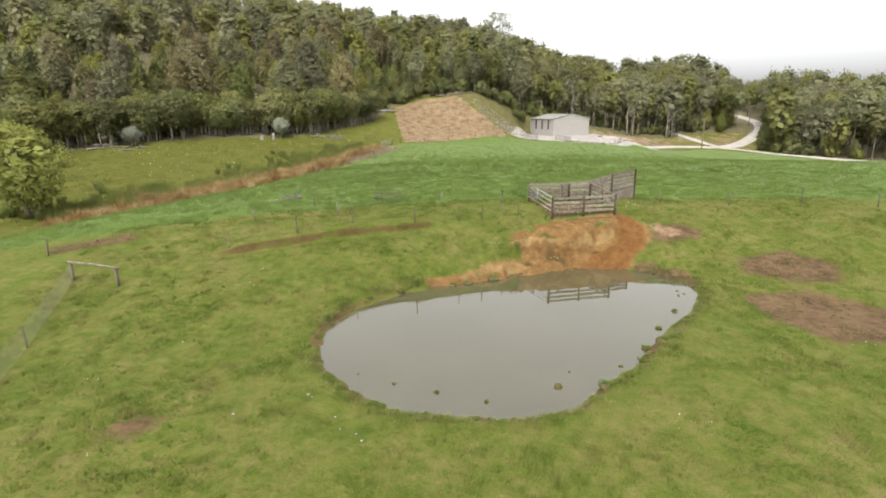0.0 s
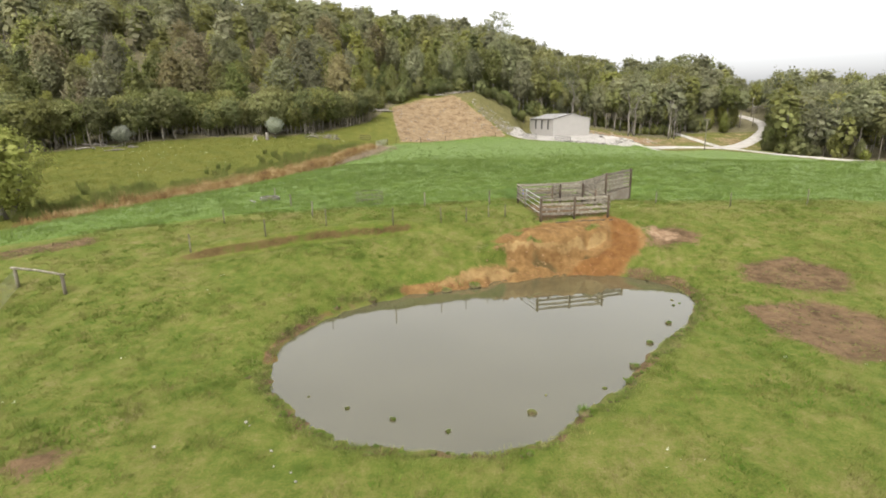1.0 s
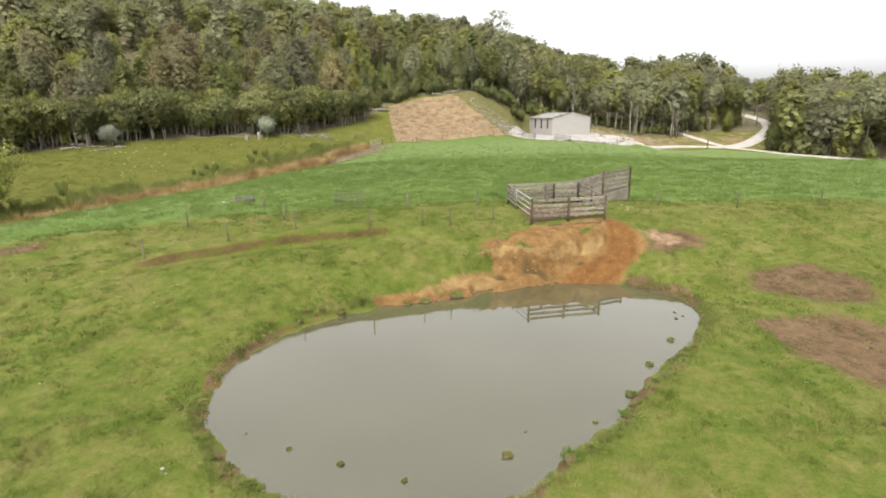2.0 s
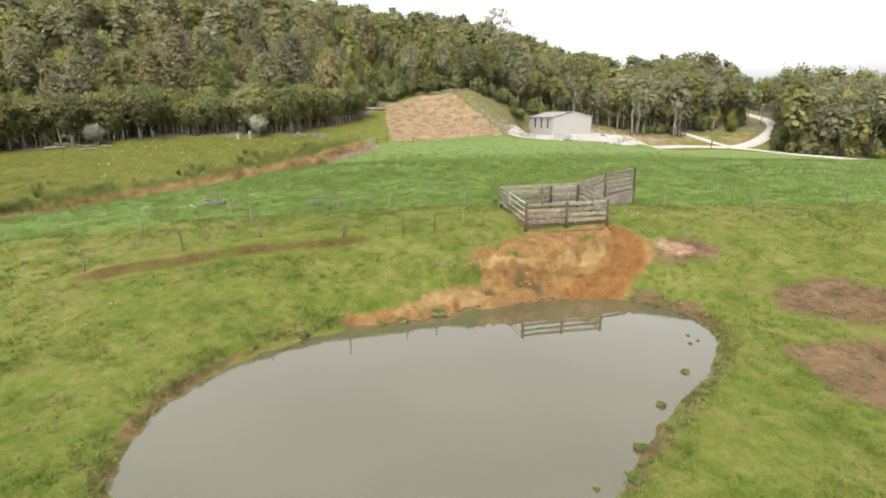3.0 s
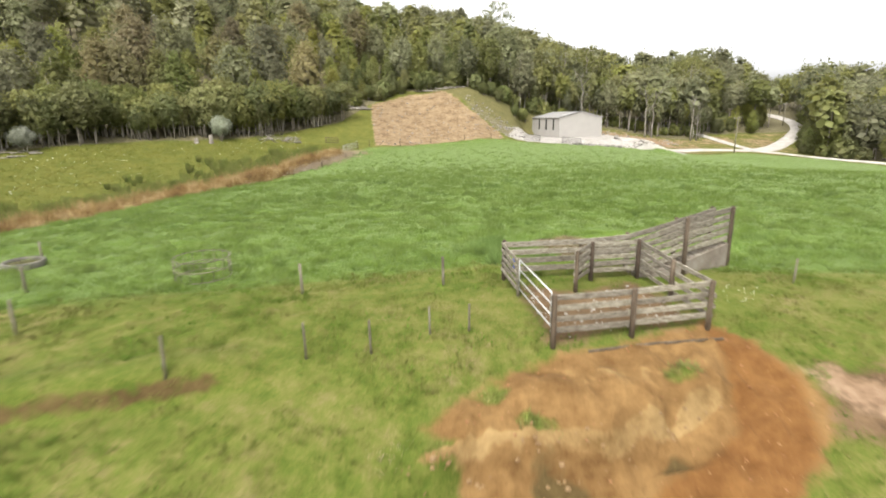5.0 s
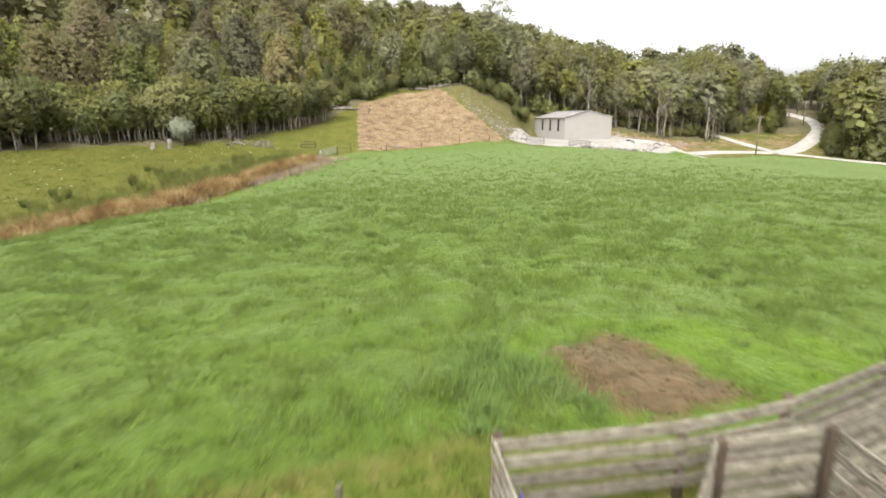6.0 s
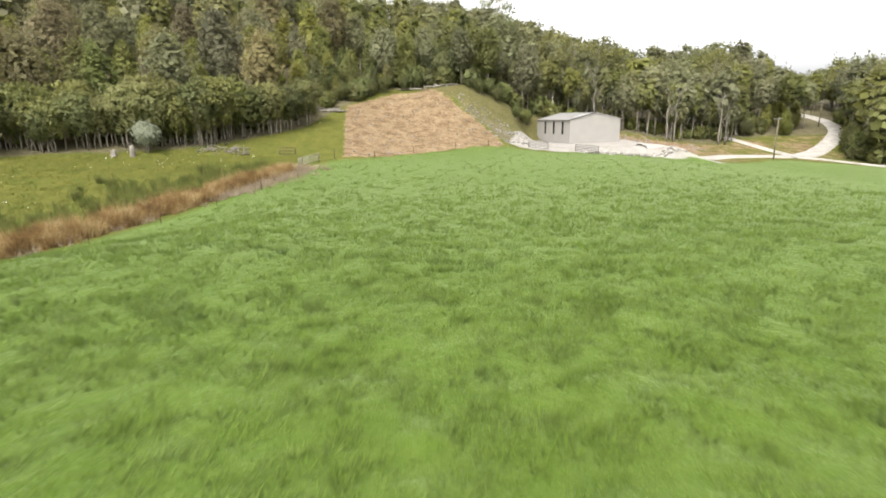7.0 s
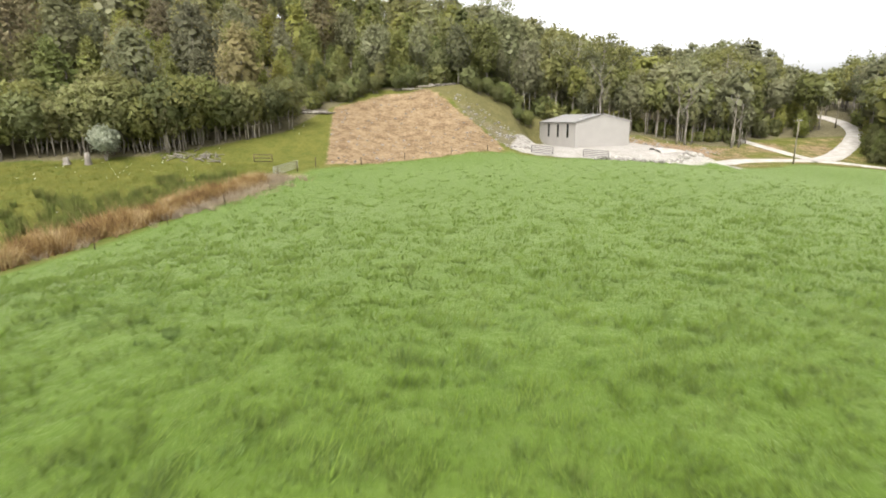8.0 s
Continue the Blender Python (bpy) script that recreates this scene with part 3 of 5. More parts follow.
def blades(name, centres, per, height, width, spread, material, seed, lean=0.45, comb=0.0, lie=1.4):
    """A mesh of many tapering blades, in tufts round the centres."""
    g = np.random.RandomState(seed)
    c = np.repeat(np.asarray(centres, float), per, axis=0)
    n = len(c)
    h = np.repeat(np.broadcast_to(height, (len(centres),)), per) * g.uniform(0.55, 1.2, n)
    w = np.repeat(np.broadcast_to(width, (len(centres),)), per) * g.uniform(0.7, 1.3, n)
    sp = np.repeat(np.broadcast_to(spread, (len(centres),)), per)
    a = g.uniform(0, 2 * np.pi, n)
    r = sp * np.sqrt(g.uniform(0, 1, n))
    base = c + np.stack([np.cos(a) * r, np.sin(a) * r, np.full(n, -0.02)], 1)
    turn = g.uniform(0, 2 * np.pi, n)
    across = np.stack([np.cos(turn), np.sin(turn), np.zeros(n)], 1) * w[:, None] / 2
    f = 2.6 * vnoise(c[:, 0], c[:, 1], lie, 81) + 2.2 * vnoise(c[:, 0], c[:, 1], 5 * lie, 82)
    out = (np.stack([np.cos(a), np.sin(a), np.zeros(n)], 1) * (1 - comb) + np.stack([np.cos(f), np.sin(f), np.zeros(n)], 1) * comb) * (h * lean * g.uniform(0.3, 1.5, n))[:, None]
    tip = base + out + np.stack([np.zeros(n), np.zeros(n), h], 1)
    v = np.stack([base - across, base + across, tip], 1).reshape(-1, 3)
    me = bpy.data.meshes.new(name)
    fill(me, v, np.arange(3 * n).reshape(-1, 3), smooth=False)
    me.materials.append(material)
    return me


# ---- water and tracks ----
def build_pond():
    bm = bmesh.new()
    ring = []
    for k in range(140):
        a = 2 * math.pi * k / 140
        q = k / 140 * len(POND_R)
        i, u = int(q), q - int(q)
        r = POND_R[i] * (1 - u) + POND_R[(i + 1) % len(POND_R)] * u + 0.55
        ring.append(bm.verts.new((POND[0] + math.cos(a) * r, POND[1] + math.sin(a) * r, 0)))
    bm.faces.new(ring)
    tagged(part("water", bm, WATER), "still brown farm pond reflecting a white sky", "water", kind="structure")


build_pond()


def ribbon(name, line, width, lift=0.10):
    pts = []
    for (ax, ay), (bx, by) in zip(line, line[1:]):
        n = max(2, int(math.hypot(bx - ax, by - ay) / 2.0))
        pts += [(ax + (bx - ax) * i / n, ay + (by - ay) * i / n) for i in range(n)]
    pts.append(line[-1])
    for _ in range(6):
        pts = [pts[0]] + [((a[0] + 2 * b[0] + c[0]) / 4, (a[1] + 2 * b[1] + c[1]) / 4) for a, b, c in zip(pts, pts[1:], pts[2:])] + [pts[-1]]
    bm = bmesh.new()
    rows = []
    for i, (x, y) in enumerate(pts):
        ax, ay = pts[max(i - 1, 0)]
        bx, by = pts[min(i + 1, len(pts) - 1)]
        dx, dy = bx - ax, by - ay
        k = math.hypot(dx, dy)
        nx, ny = -dy / k, dx / k
        row = []
        for s in (-0.5, -0.42, -0.15, 0.15, 0.42, 0.5):
            w = width * s * (1 + 0.12 * noise.noise((x * 0.3, y * 0.3, s)))
            px, py = x + nx * w, y + ny * w
            z = at(px, py) + lift * (1.2 if abs(s) < 0.2 else 1.0) - (0.25 if abs(s) == 0.5 else 0)
            row.append(bm.verts.new((px, py, z)))
        rows.append(row)
    for a, b in zip(rows, rows[1:]):
        for k in range(5):
            bm.faces.new((a[k], a[k + 1], b[k + 1], b[k])).smooth = True
    return tagged(part(name, bm, TRACK), "pale crushed limestone farm track", "road", kind="structure")


ribbon("road_main", [(42, 148), (50, 150), (58, 160), (71, 175), (82, 177), (91, 180), (98, 178), (101, 168), (106, 158), (114, 148), (130, 134), (160, 110), (220, 70)], 3.6, 0.22)
ribbon("road_branch", [(88, 178), (97, 184), (103, 190), (109, 195.5), (117, 204), (123, 213.5), (125.5, 222), (124.3, 230), (121.5, 234.5)], 4.2, 0.30)
ribbon("road_spur", [(91, 181), (89.3, 186.6), (87.4, 191.8), (85.5, 197), (81, 203)], 2.7, 0.26)


# ---- trees ----
FORMS = {  # foot and top of the crown, half width (all of the height), where it is widest, clumps, clump size, flatness, roundness of the top
    "gum": (0.22, 0.95, 0.215, 0.42, 46, 0.092, 0.85, 0.62),
    "bare": (0.30, 0.96, 0.20, 0.42, 38, 0.088, 0.80, 0.58),
    "slim": (0.48, 0.97, 0.12, 0.45, 22, 0.066, 0.90, 0.60),
    "open": (0.46, 0.95, 0.27, 0.60, 34, 0.078, 0.60, 0.45),
    "wattle": (0.04, 0.95, 0.25, 0.28, 62, 0.086, 0.90, 0.80),
    "scrub": (0.27, 0.92, 0.37, 0.60, 48, 0.11, 0.80, 0.50),
    "shade": (0.14, 0.94, 0.38, 0.45, 90, 0.085, 0.75, 0.52),
    "bush": (0.30, 0.94, 0.44, 0.42, 64, 0.11, 0.85, 0.52),
    "shrub": (0.0, 0.90, 0.52, 0.35, 22, 0.17, 0.80, 0.55),
}


class Crown:
    """A crown of many leafy clumps at the ends of its boughs, uneven in outline and with gaps between them."""

    def __init__(self, kind, h, seed, share=1.0):
        self.lo, self.hi, self.wide, self.belly, n, size, self.flat, self.power = FORMS[kind]
        n = int(n * share)
        self.h, g = h, np.random.RandomState(seed)
        self.turns = g.uniform(0, 6.28, 4)
        self.bend = g.normal(0, 0.03, 2) * h
        u = (np.arange(n) + g.uniform(0.1, 0.9, n)) / n
        a = np.arange(n) * 2.399 + g.uniform(-0.7, 0.7, n)
        self.hubs = self.skin(u, a, np.where(g.uniform(0, 1, n) < 0.75, g.uniform(0.72, 1.05, n), g.uniform(0.2, 0.7, n)))
        self.hubs[:, 2] += g.normal(0, 0.012, n) * h
        self.size = size * h * g.uniform(0.65, 1.35, n) / math.sqrt(share)
        self.mid = np.array([self.bend[0] / 2, self.bend[1] / 2, h * (0.6 * self.lo + 0.4 * self.hi)])

    def skin(self, u, a, share):
        t = self.turns
        lobe = 1 + 0.20 * np.cos(a - t[0]) + 0.14 * np.cos(2 * a - t[1] + 2 * u) + 0.10 * np.cos(5 * a + t[2] + 9 * u) * np.cos(11 * u + t[3])
        out = np.where(u < self.belly, 0.45 + 0.55 * u / self.belly, np.power(np.clip(1 - ((u - self.belly) / (1 - self.belly)) ** 2, 0, 1), self.power))
        r = self.wide * self.h * out * lobe * share
        return np.stack([np.cos(a) * r + self.bend[0] * u, np.sin(a) * r + self.bend[1] * u, self.h * (self.lo + (self.hi - self.lo) * u)], 1)

    def facing(self, p, d):
        far = (p - self.mid) / np.array([1, 1, 1.5])
        far /= np.linalg.norm(far, axis=1)[:, None] + 1e-6
        way = 0.30 * d + 0.75 * far + np.array([0, 0, 0.38])
        return way / (np.linalg.norm(way, axis=1)[:, None] + 1e-6)

    def leaves(self, per, size, seed):
        """Small drooping leaf sprays over each clump, some of them loose beyond it."""
        g = np.random.RandomState(seed)
        n = len(self.hubs) * per
        hub, rad = np.repeat(self.hubs, per, axis=0), np.repeat(self.size, per)
        d = g.normal(size=(n, 3)) + np.array([0, 0, 0.35])
        d /= np.linalg.norm(d, axis=1)[:, None]
        reach = np.where(g.uniform(0, 1, n) < 0.18, g.uniform(1.0, 1.6, n), g.uniform(0.45, 1.1, n))
        p = hub + d * np.array([1, 1, self.flat]) * (rad * reach)[:, None]
        nor = d * 0.8 + g.normal(size=(n, 3)) * 0.55
        nor /= np.linalg.norm(nor, axis=1)[:, None]
        t = np.array([0, 0, -0.9]) + d * 0.5 + g.normal(size=(n, 3)) * 0.6
        t -= nor * np.sum(t * nor, axis=1)[:, None]
        t /= np.linalg.norm(t, axis=1)[:, None]
        b = np.cross(nor, t)
        s = size * g.uniform(0.55, 1.35, n)[:, None]
        q = np.stack([p - t * s * 0.62, p - b * s * 0.36 + nor * s * 0.08, p + t * s * 0.62 - nor * s * 0.12, p + b * s * 0.36 + nor * s * 0.08], 1)
        return q.reshape(-1, 3), np.repeat(self.facing(p, d), 4, axis=0)

    def heart(self, rows, cols, seed, share=0.80):
        """The denser inner foliage: overlapping sprays, each tilted its own way, under the outer leaves."""
        g = np.random.RandomState(seed + 900)
        n = rows * cols
        u = np.repeat((np.arange(rows) + 0.5) / rows, cols) * 0.94 + 0.03 + g.normal(0, 0.25 / rows, n)
        a = np.tile(np.arange(cols) * 2 * np.pi / cols, rows) + g.uniform(-0.5, 0.5, n)
        u = np.clip(u, 0.01, 0.97)
        p = self.skin(u, a, share * g.uniform(0.72, 1.12, n))
        d = (p - self.mid) / (np.linalg.norm(p - self.mid, axis=1)[:, None] + 1e-6)
        nor = d + g.normal(size=(n, 3)) * 0.4
        nor /= np.linalg.norm(nor, axis=1)[:, None]
        t = np.array([0, 0, -1.0]) + g.normal(size=(n, 3)) * 0.45
        t -= nor * np.sum(t * nor, axis=1)[:, None]
        t /= np.linalg.norm(t, axis=1)[:, None]
        b = np.cross(nor, t)
        tall = (self.hi - self.lo) * self.h / rows * g.uniform(0.55, 1.0, n)[:, None]
        wide = 2 * np.pi * self.wide * self.h * 0.62 / cols * g.uniform(0.6, 1.05, n)[:, None]
        q = np.stack([p - t * tall, p - b * wide, p + t * tall, p + b * wide], 1)
        way = self.facing(p, g.normal(size=(n, 3)) * 0.5)
        return q.reshape(-1, 3), np.repeat(way, 4, axis=0)


def give_way(me, way):
    a = me.attributes.new("puff", "FLOAT_VECTOR", "POINT")
    a.data.foreach_set("vector", np.asarray(way, np.float32).ravel())


NAMES = {"wattle": "wattle_tree", "scrub": "scrub_tree", "shade": "shade_tree", "shrub": "scrub_bush", "bush": "flowering_bush", "slim": "gum_sapling"}
STEMS = {"scrub": 5, "bush": 4, "shrub": 3, "shade": 2}


def tree(kind, h, seed, label, category="tree", leaf="gum", per=28, size=0.44, bark=None, share=1.0):
    rnd = random.Random(seed)
    ob = tagged(new(NAMES.get(kind, "gum_tree")), label, category, "woodland trees")
    form = Crown(kind, h, seed, share)
    bm = bmesh.new()
    stems = STEMS.get(kind, 1)
    for s in range(stems):
        a = 2 * math.pi * s / stems + rnd.random()
        foot = 0.0 if stems == 1 else h * (rnd.uniform(0.04, 0.16) if kind == "scrub" else 0.03)
        top = h * (0.9 if stems == 1 else 0.7)
        lean = h * (0.03 if stems == 1 else rnd.uniform(0.02, 0.1) if kind == "scrub" else rnd.uniform(0.08, 0.2))
        pts, rad = [], []
        r0 = h * {"shade": 0.024, "slim": 0.0095, "open": 0.014}.get(kind, 0.0125) * (0.8 if stems > 2 else 1)
        for k in range(6):
            u = k / 5
            wob = h * 0.012
            pts.append((math.cos(a) * (foot + lean * u) + rnd.uniform(-wob, wob), math.sin(a) * (foot + lean * u) + rnd.uniform(-wob, wob), -0.3 + (top + 0.3) * u))
            rad.append(r0 * (1.25 - 1.0 * u))
        tube(bm, pts, rad, 6)
        hubs = [tuple(p) for p in form.hubs]
        for x, y, z in rnd.sample(hubs, min(len(hubs), 26 if kind == "open" else 9 if stems == 1 else 4)):
            u = min(0.9, max(0.3, (z - h * 0.16) / top))
            k = int(u * 5)
            p = Vector(pts[k]).lerp(Vector(pts[min(k + 1, 5)]), u * 5 - k)
            e = Vector((x, y, z))
            mid = p.lerp(e, 0.5) + Vector((0, 0, -h * 0.015))
            tube(bm, [p, mid, e], [r0 * 0.45 * (1.15 - u), r0 * 0.3 * (1.15 - u), r0 * 0.1], 4, False)
    part("trunk", bm, bark or (STEM if kind in ("scrub", "shrub", "shade", "wattle") else BARK), ob)
    me = bpy.data.meshes.new("crown")
    q, way = form.leaves(per, size, seed)
    if kind != "open":
        cq, cw = form.heart(*((7, 9) if kind in ("shrub", "slim") else (34, 30) if kind in ("shade", "bush") else (20, 20)), seed)
        q, way = np.concatenate([q, cq]), np.concatenate([way, cw])
    fill(me, q, np.arange(len(q)).reshape(-1, 4), smooth=False)
    give_way(me, way)
    me.materials.append(LEAF[leaf])
    crown = new("crown", me)
    crown.parent = ob
    return ob


def dead_tree(h, seed):
    rnd = random.Random(seed)
    ob = tagged(new("dead_tree"), "bare bleached dead gum tree at the wood's edge", "tree", "woodland trees")
    bm = bmesh.new()
    pts = [(rnd.uniform(-0.1, 0.1) * k, rnd.uniform(-0.1, 0.1) * k, -0.2 + h * k / 6) for k in range(7)]
    tube(bm, pts, [0.24 * (1 - k / 7.2) + 0.02 for k in range(7)], 8)
    part("trunk", bm, DEADWOOD, ob)
    for k in range(9):
        u = rnd.uniform(0.4, 0.92)
        i = int(u * 6)
        p = Vector(pts[i]).lerp(Vector(pts[min(6, i + 1)]), u * 6 - i)
        a, ln = rnd.uniform(0, 6.28), h * rnd.uniform(0.12, 0.24)
        q = p + Vector((math.cos(a) * ln * 0.6, math.sin(a) * ln * 0.6, ln * 0.55))
        e = q + Vector((math.cos(a + 0.4) * ln * 0.3, math.sin(a + 0.4) * ln * 0.3, ln * 0.6))
        bm = tube(bmesh.new(), [p, q, e], [0.08, 0.05, 0.015], 6)
        part("branch", bm, DEADWOOD, ob)
    return ob


def stand(x, y, s=1.0, turn=0.0, sink=0.05):
    return pose(x, y, at(x, y) - sink, 0, 0, turn) @ Matrix.Diagonal((s, s, s * 1.0, 1))


class Planter:
    """Places a few kinds of tree again and again; the first of a kind is the model itself."""

    def __init__(self, models):
        self.models, self.used = models, set()

    def put(self, key, m, label=""):
        ob = self.models[key]
        if key in self.used:
            ob = copy_thing(ob, m)
        else:
            self.used.add(key)
            ob.matrix_basis = m
        if label:
            ob["label"] = label
        return ob


GUM_LABEL = "tall slender gum tree with grey bark and olive foliage"
WATTLE_LABEL = "dense pointed wattle tree with yellowish green foliage"
SCRUB_LABEL = "low many-stemmed scrub tree with a rounded dark crown"
SHRUB_LABEL = "low dense scrub bush at the edge of the wood"
SLIM_LABEL = "slender pale-stemmed young gum in a close row"
OPEN_LABEL = "tall gum tree with an open tufted umbrella crown"
plant = Planter({
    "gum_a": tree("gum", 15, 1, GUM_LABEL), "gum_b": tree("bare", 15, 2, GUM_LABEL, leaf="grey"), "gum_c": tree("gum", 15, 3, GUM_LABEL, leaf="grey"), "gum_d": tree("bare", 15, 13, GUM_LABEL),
    "wattle_a": tree("wattle", 12, 4, WATTLE_LABEL, leaf="wattle", per=24, size=0.42), "wattle_b": tree("wattle", 12, 5, WATTLE_LABEL, leaf="wattle", per=24, size=0.42), "gum_e": tree("gum", 15, 43, "gum tree with dull russet-brown foliage", leaf="russet"), "wattle_c": tree("wattle", 12, 15, WATTLE_LABEL, leaf="scrub", per=24, size=0.42),
    "scrub_a": tree("scrub", 7, 6, SCRUB_LABEL, leaf="scrub", per=26, size=0.38), "scrub_b": tree("scrub", 7, 7, SCRUB_LABEL, leaf="scrub", per=26, size=0.38), "scrub_c": tree("scrub", 7, 17, SCRUB_LABEL, leaf="gum", per=26, size=0.38),
    "slim_a": tree("slim", 12, 31, SLIM_LABEL, leaf="grey", per=22), "slim_b": tree("slim", 12, 32, SLIM_LABEL, leaf="gum", per=22),
    "open_a": tree("open", 17, 33, OPEN_LABEL, leaf="grey", per=30, size=0.5), "open_b": tree("open", 17, 34, OPEN_LABEL, leaf="gum", per=30, size=0.5),
    "shade": tree("shade", 11.5, 8, "broad spreading paddock tree with mossy green foliage", leaf="moss", per=60, size=0.28),
    "bush": tree("bush", 4.6, 9, "pale grey-green flowering bush before the dark scrub", "bush", "pale", 44, 0.24),
    "tall": tree("open", 25, 10, "very tall sparse gum tree with tufted crown", leaf="grey", per=44, size=0.6),
    "shrub_a": tree("shrub", 3, 21, SHRUB_LABEL, "bush", "scrub", 15, 0.30), "shrub_b": tree("shrub", 3, 22, SHRUB_LABEL, "bush", "wattle", 15, 0.30),
    "dead": dead_tree(12, 11),
})

WOOD_X = [-200, -95, -76, -67, -52, -45, -36, -28, -21, -17, -10, 1, 10, 20, 30, 40, 52, 63, 79, 86, 93, 100]
WOOD_Y = [60, 88, 106, 115, 123, 125, 129, 136, 145, 160, 180, 180, 176, 177, 179, 180, 186, 189, 192, 199, 204, 210]


def wood_edge(x):
    return np.interp(x, WOOD_X, WOOD_Y)


def east_wood(y):
    return np.interp(y, [40, 100, 132, 148, 158, 168, 180, 190, 205, 225, 245], [245, 178, 143, 123, 112, 105.5, 104, 108.5, 121, 131, 128])


def in_wood(x, y):
    west = y > wood_edge(x) and x < 100
    road = (100 <= x) and (x > float(east_wood(y)) or (y > 236) or (x < 117 and y > 206 + 0.5 * (x - 100)))
    return west or road


spots = []
rnd = random.Random(77)
sp = 6.6
for i in range(-34, 52):
    for j in range(8, 56):
        x = i * sp + rnd.uniform(-2.4, 2.4) + (j % 2) * sp / 2
        y = j * sp + rnd.uniform(-2.4, 2.4)
        if x < -190 + max(0, 100 - y) or x > 300 or y < 45 or (x < 0 and y < 90 and x > -80) or not in_wood(x, y) or (-22.5 < x < -8 and y < 173):
            continue
        deep = y - float(wood_edge(x)) if x < 100 else min(y - 100, x - float(east_wood(y)) + 1 if x > float(east_wood(y)) else y - 206)
        keep = 1.0 if deep < 18 else (0.93 if deep < 60 else 0.65)
        if rnd.random() > keep or y > 310 or abs(x - 5) > 0.92 * (y + 8):
            continue
        spots.append((math.hypot(x - 7, (y - 60)), x, y, deep))
spots.sort()
NEAR = spots[:150]
FAR = spots[150:]


def kind_of(x, y, deep, r):
    if x < -16 and deep < 9:
        return r.choice(("scrub_a", "scrub_b", "scrub_a", "scrub_b", "scrub_c"))
    if x > 100 and deep < 7:
        return r.choice(("scrub_a", "scrub_b", "wattle_c", "gum_a"))
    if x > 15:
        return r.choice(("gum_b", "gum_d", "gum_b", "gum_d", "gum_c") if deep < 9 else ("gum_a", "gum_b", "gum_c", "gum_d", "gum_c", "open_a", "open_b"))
    return r.choice(("gum_a", "gum_b", "gum_c", "gum_e", "wattle_a", "wattle_b", "wattle_c", "wattle_c"))


def size_of(x, y, key, r):
    if key.startswith("scrub"):
        return r.uniform(0.95, 1.3)
    east = min(1.0, max(0.0, (x + 10) / 60))
    lower = 1 - 0.17 * min(1.0, max(0.0, (x - 12) / 20))
    # the woods stay low where the track leaves through the dip
    dip = 1 - 0.38 * math.exp(-((x - 122 - 0.62 * (y - 236)) / 14) ** 2) if y > 222 else 1.0
    if key.startswith("open"):
        return r.uniform(0.85, 1.2) * dip
    return r.uniform(0.7, 1.28) * dip * lower * (1 + 0.22 * east + (0.15 if x > 112 else 0)) if key.startswith("gum") else r.uniform(0.7, 1.3) * dip * lower * (1 + 0.2 * east)


for _, x, y, deep in NEAR:
    key = kind_of(x, y, deep, rnd)
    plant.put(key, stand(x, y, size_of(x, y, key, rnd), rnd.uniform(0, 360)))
x = 22.0
while x < 92:
    y = float(wood_edge(x)) + rnd.uniform(0.0, 8.0)
    plant.put(rnd.choice(("slim_a", "slim_b")), stand(x, y, rnd.uniform(0.75, 1.15), rnd.uniform(0, 360)))
    x += rnd.uniform(0.7, 1.9)
x = -92.0
while x < -20.5:
    y = float(wood_edge(x)) + rnd.uniform(0.5, 5.5)
    plant.put(rnd.choice(("scrub_a", "scrub_b", "scrub_c")), stand(x, y, rnd.uniform(0.85, 1.2), rnd.uniform(0, 360)))
    x += rnd.uniform(1.2, 2.2)
for x, y, k in ((13, 173, 0.45), (17, 174, 0.55), (21, 172, 0.4), (24, 176, 0.5), (15, 177, 0.6), (-14, 176, 0.5), (-17, 166, 0.5), (-19, 163, 0.45), (-13.5, 167, 0.4), (-12, 171, 0.5), (-9.5, 174.5, 0.5), (-5, 177, 0.45), (-2, 178.5, 0.5), (83, 199, 0.6), (90, 203, 0.75), (97, 208, 0.7), (104, 206, 0.6)):
    plant.put(rnd.choice(("scrub_a", "scrub_b")), stand(x, y, k, rnd.uniform(0, 360), 0.5), "low rounded scrub bush on the cut slope")
for x in np.arange(-95, 100, 1.5):
    for _ in range(1 if x < -18 else 2):
        xx = float(x) + rnd.uniform(-1.5, 1.5)
        y = float(wood_edge(xx)) + (rnd.uniform(5, 13) if xx < -18 else rnd.uniform(-0.5, 11))
        low = 38 < xx < 92
        plant.put(rnd.choice(("shrub_a", "shrub_b", "shrub_a")), stand(xx, y + (4 if low else 0), rnd.uniform(0.6, 1.4) * (0.75 if low else 1), rnd.uniform(0, 360), 0.2))
for k in range(46):
    y = rnd.uniform(140, 222)
    x = float(east_wood(y)) + rnd.uniform(0.5, 6)
    plant.put(rnd.choice(("shrub_a", "shrub_b")), stand(x, y, rnd.uniform(0.6, 1.5), rnd.uniform(0, 360), 0.2))
for y, off, k in ((166, 2.5, 0.6), (170, 2, 0.7), (174, 2.2, 0.62), (178, 2.0, 0.7), (182, 1.5, 0.75), (185, 1.8, 0.65), (188, 2.2, 0.8), (192, 2.5, 0.7), (197, 3, 0.8), (203, 3.5, 0.75), (181, 6, 0.9), (186, 6.5, 0.95), (161, 3, 0.65), (156, 3.4, 0.6), (150, 3.2, 0.7)):
    plant.put(rnd.choice(("wattle_c", "gum_a", "wattle_c")), stand(float(east_wood(y)) + off, y, k, rnd.uniform(0, 360), 0.6))
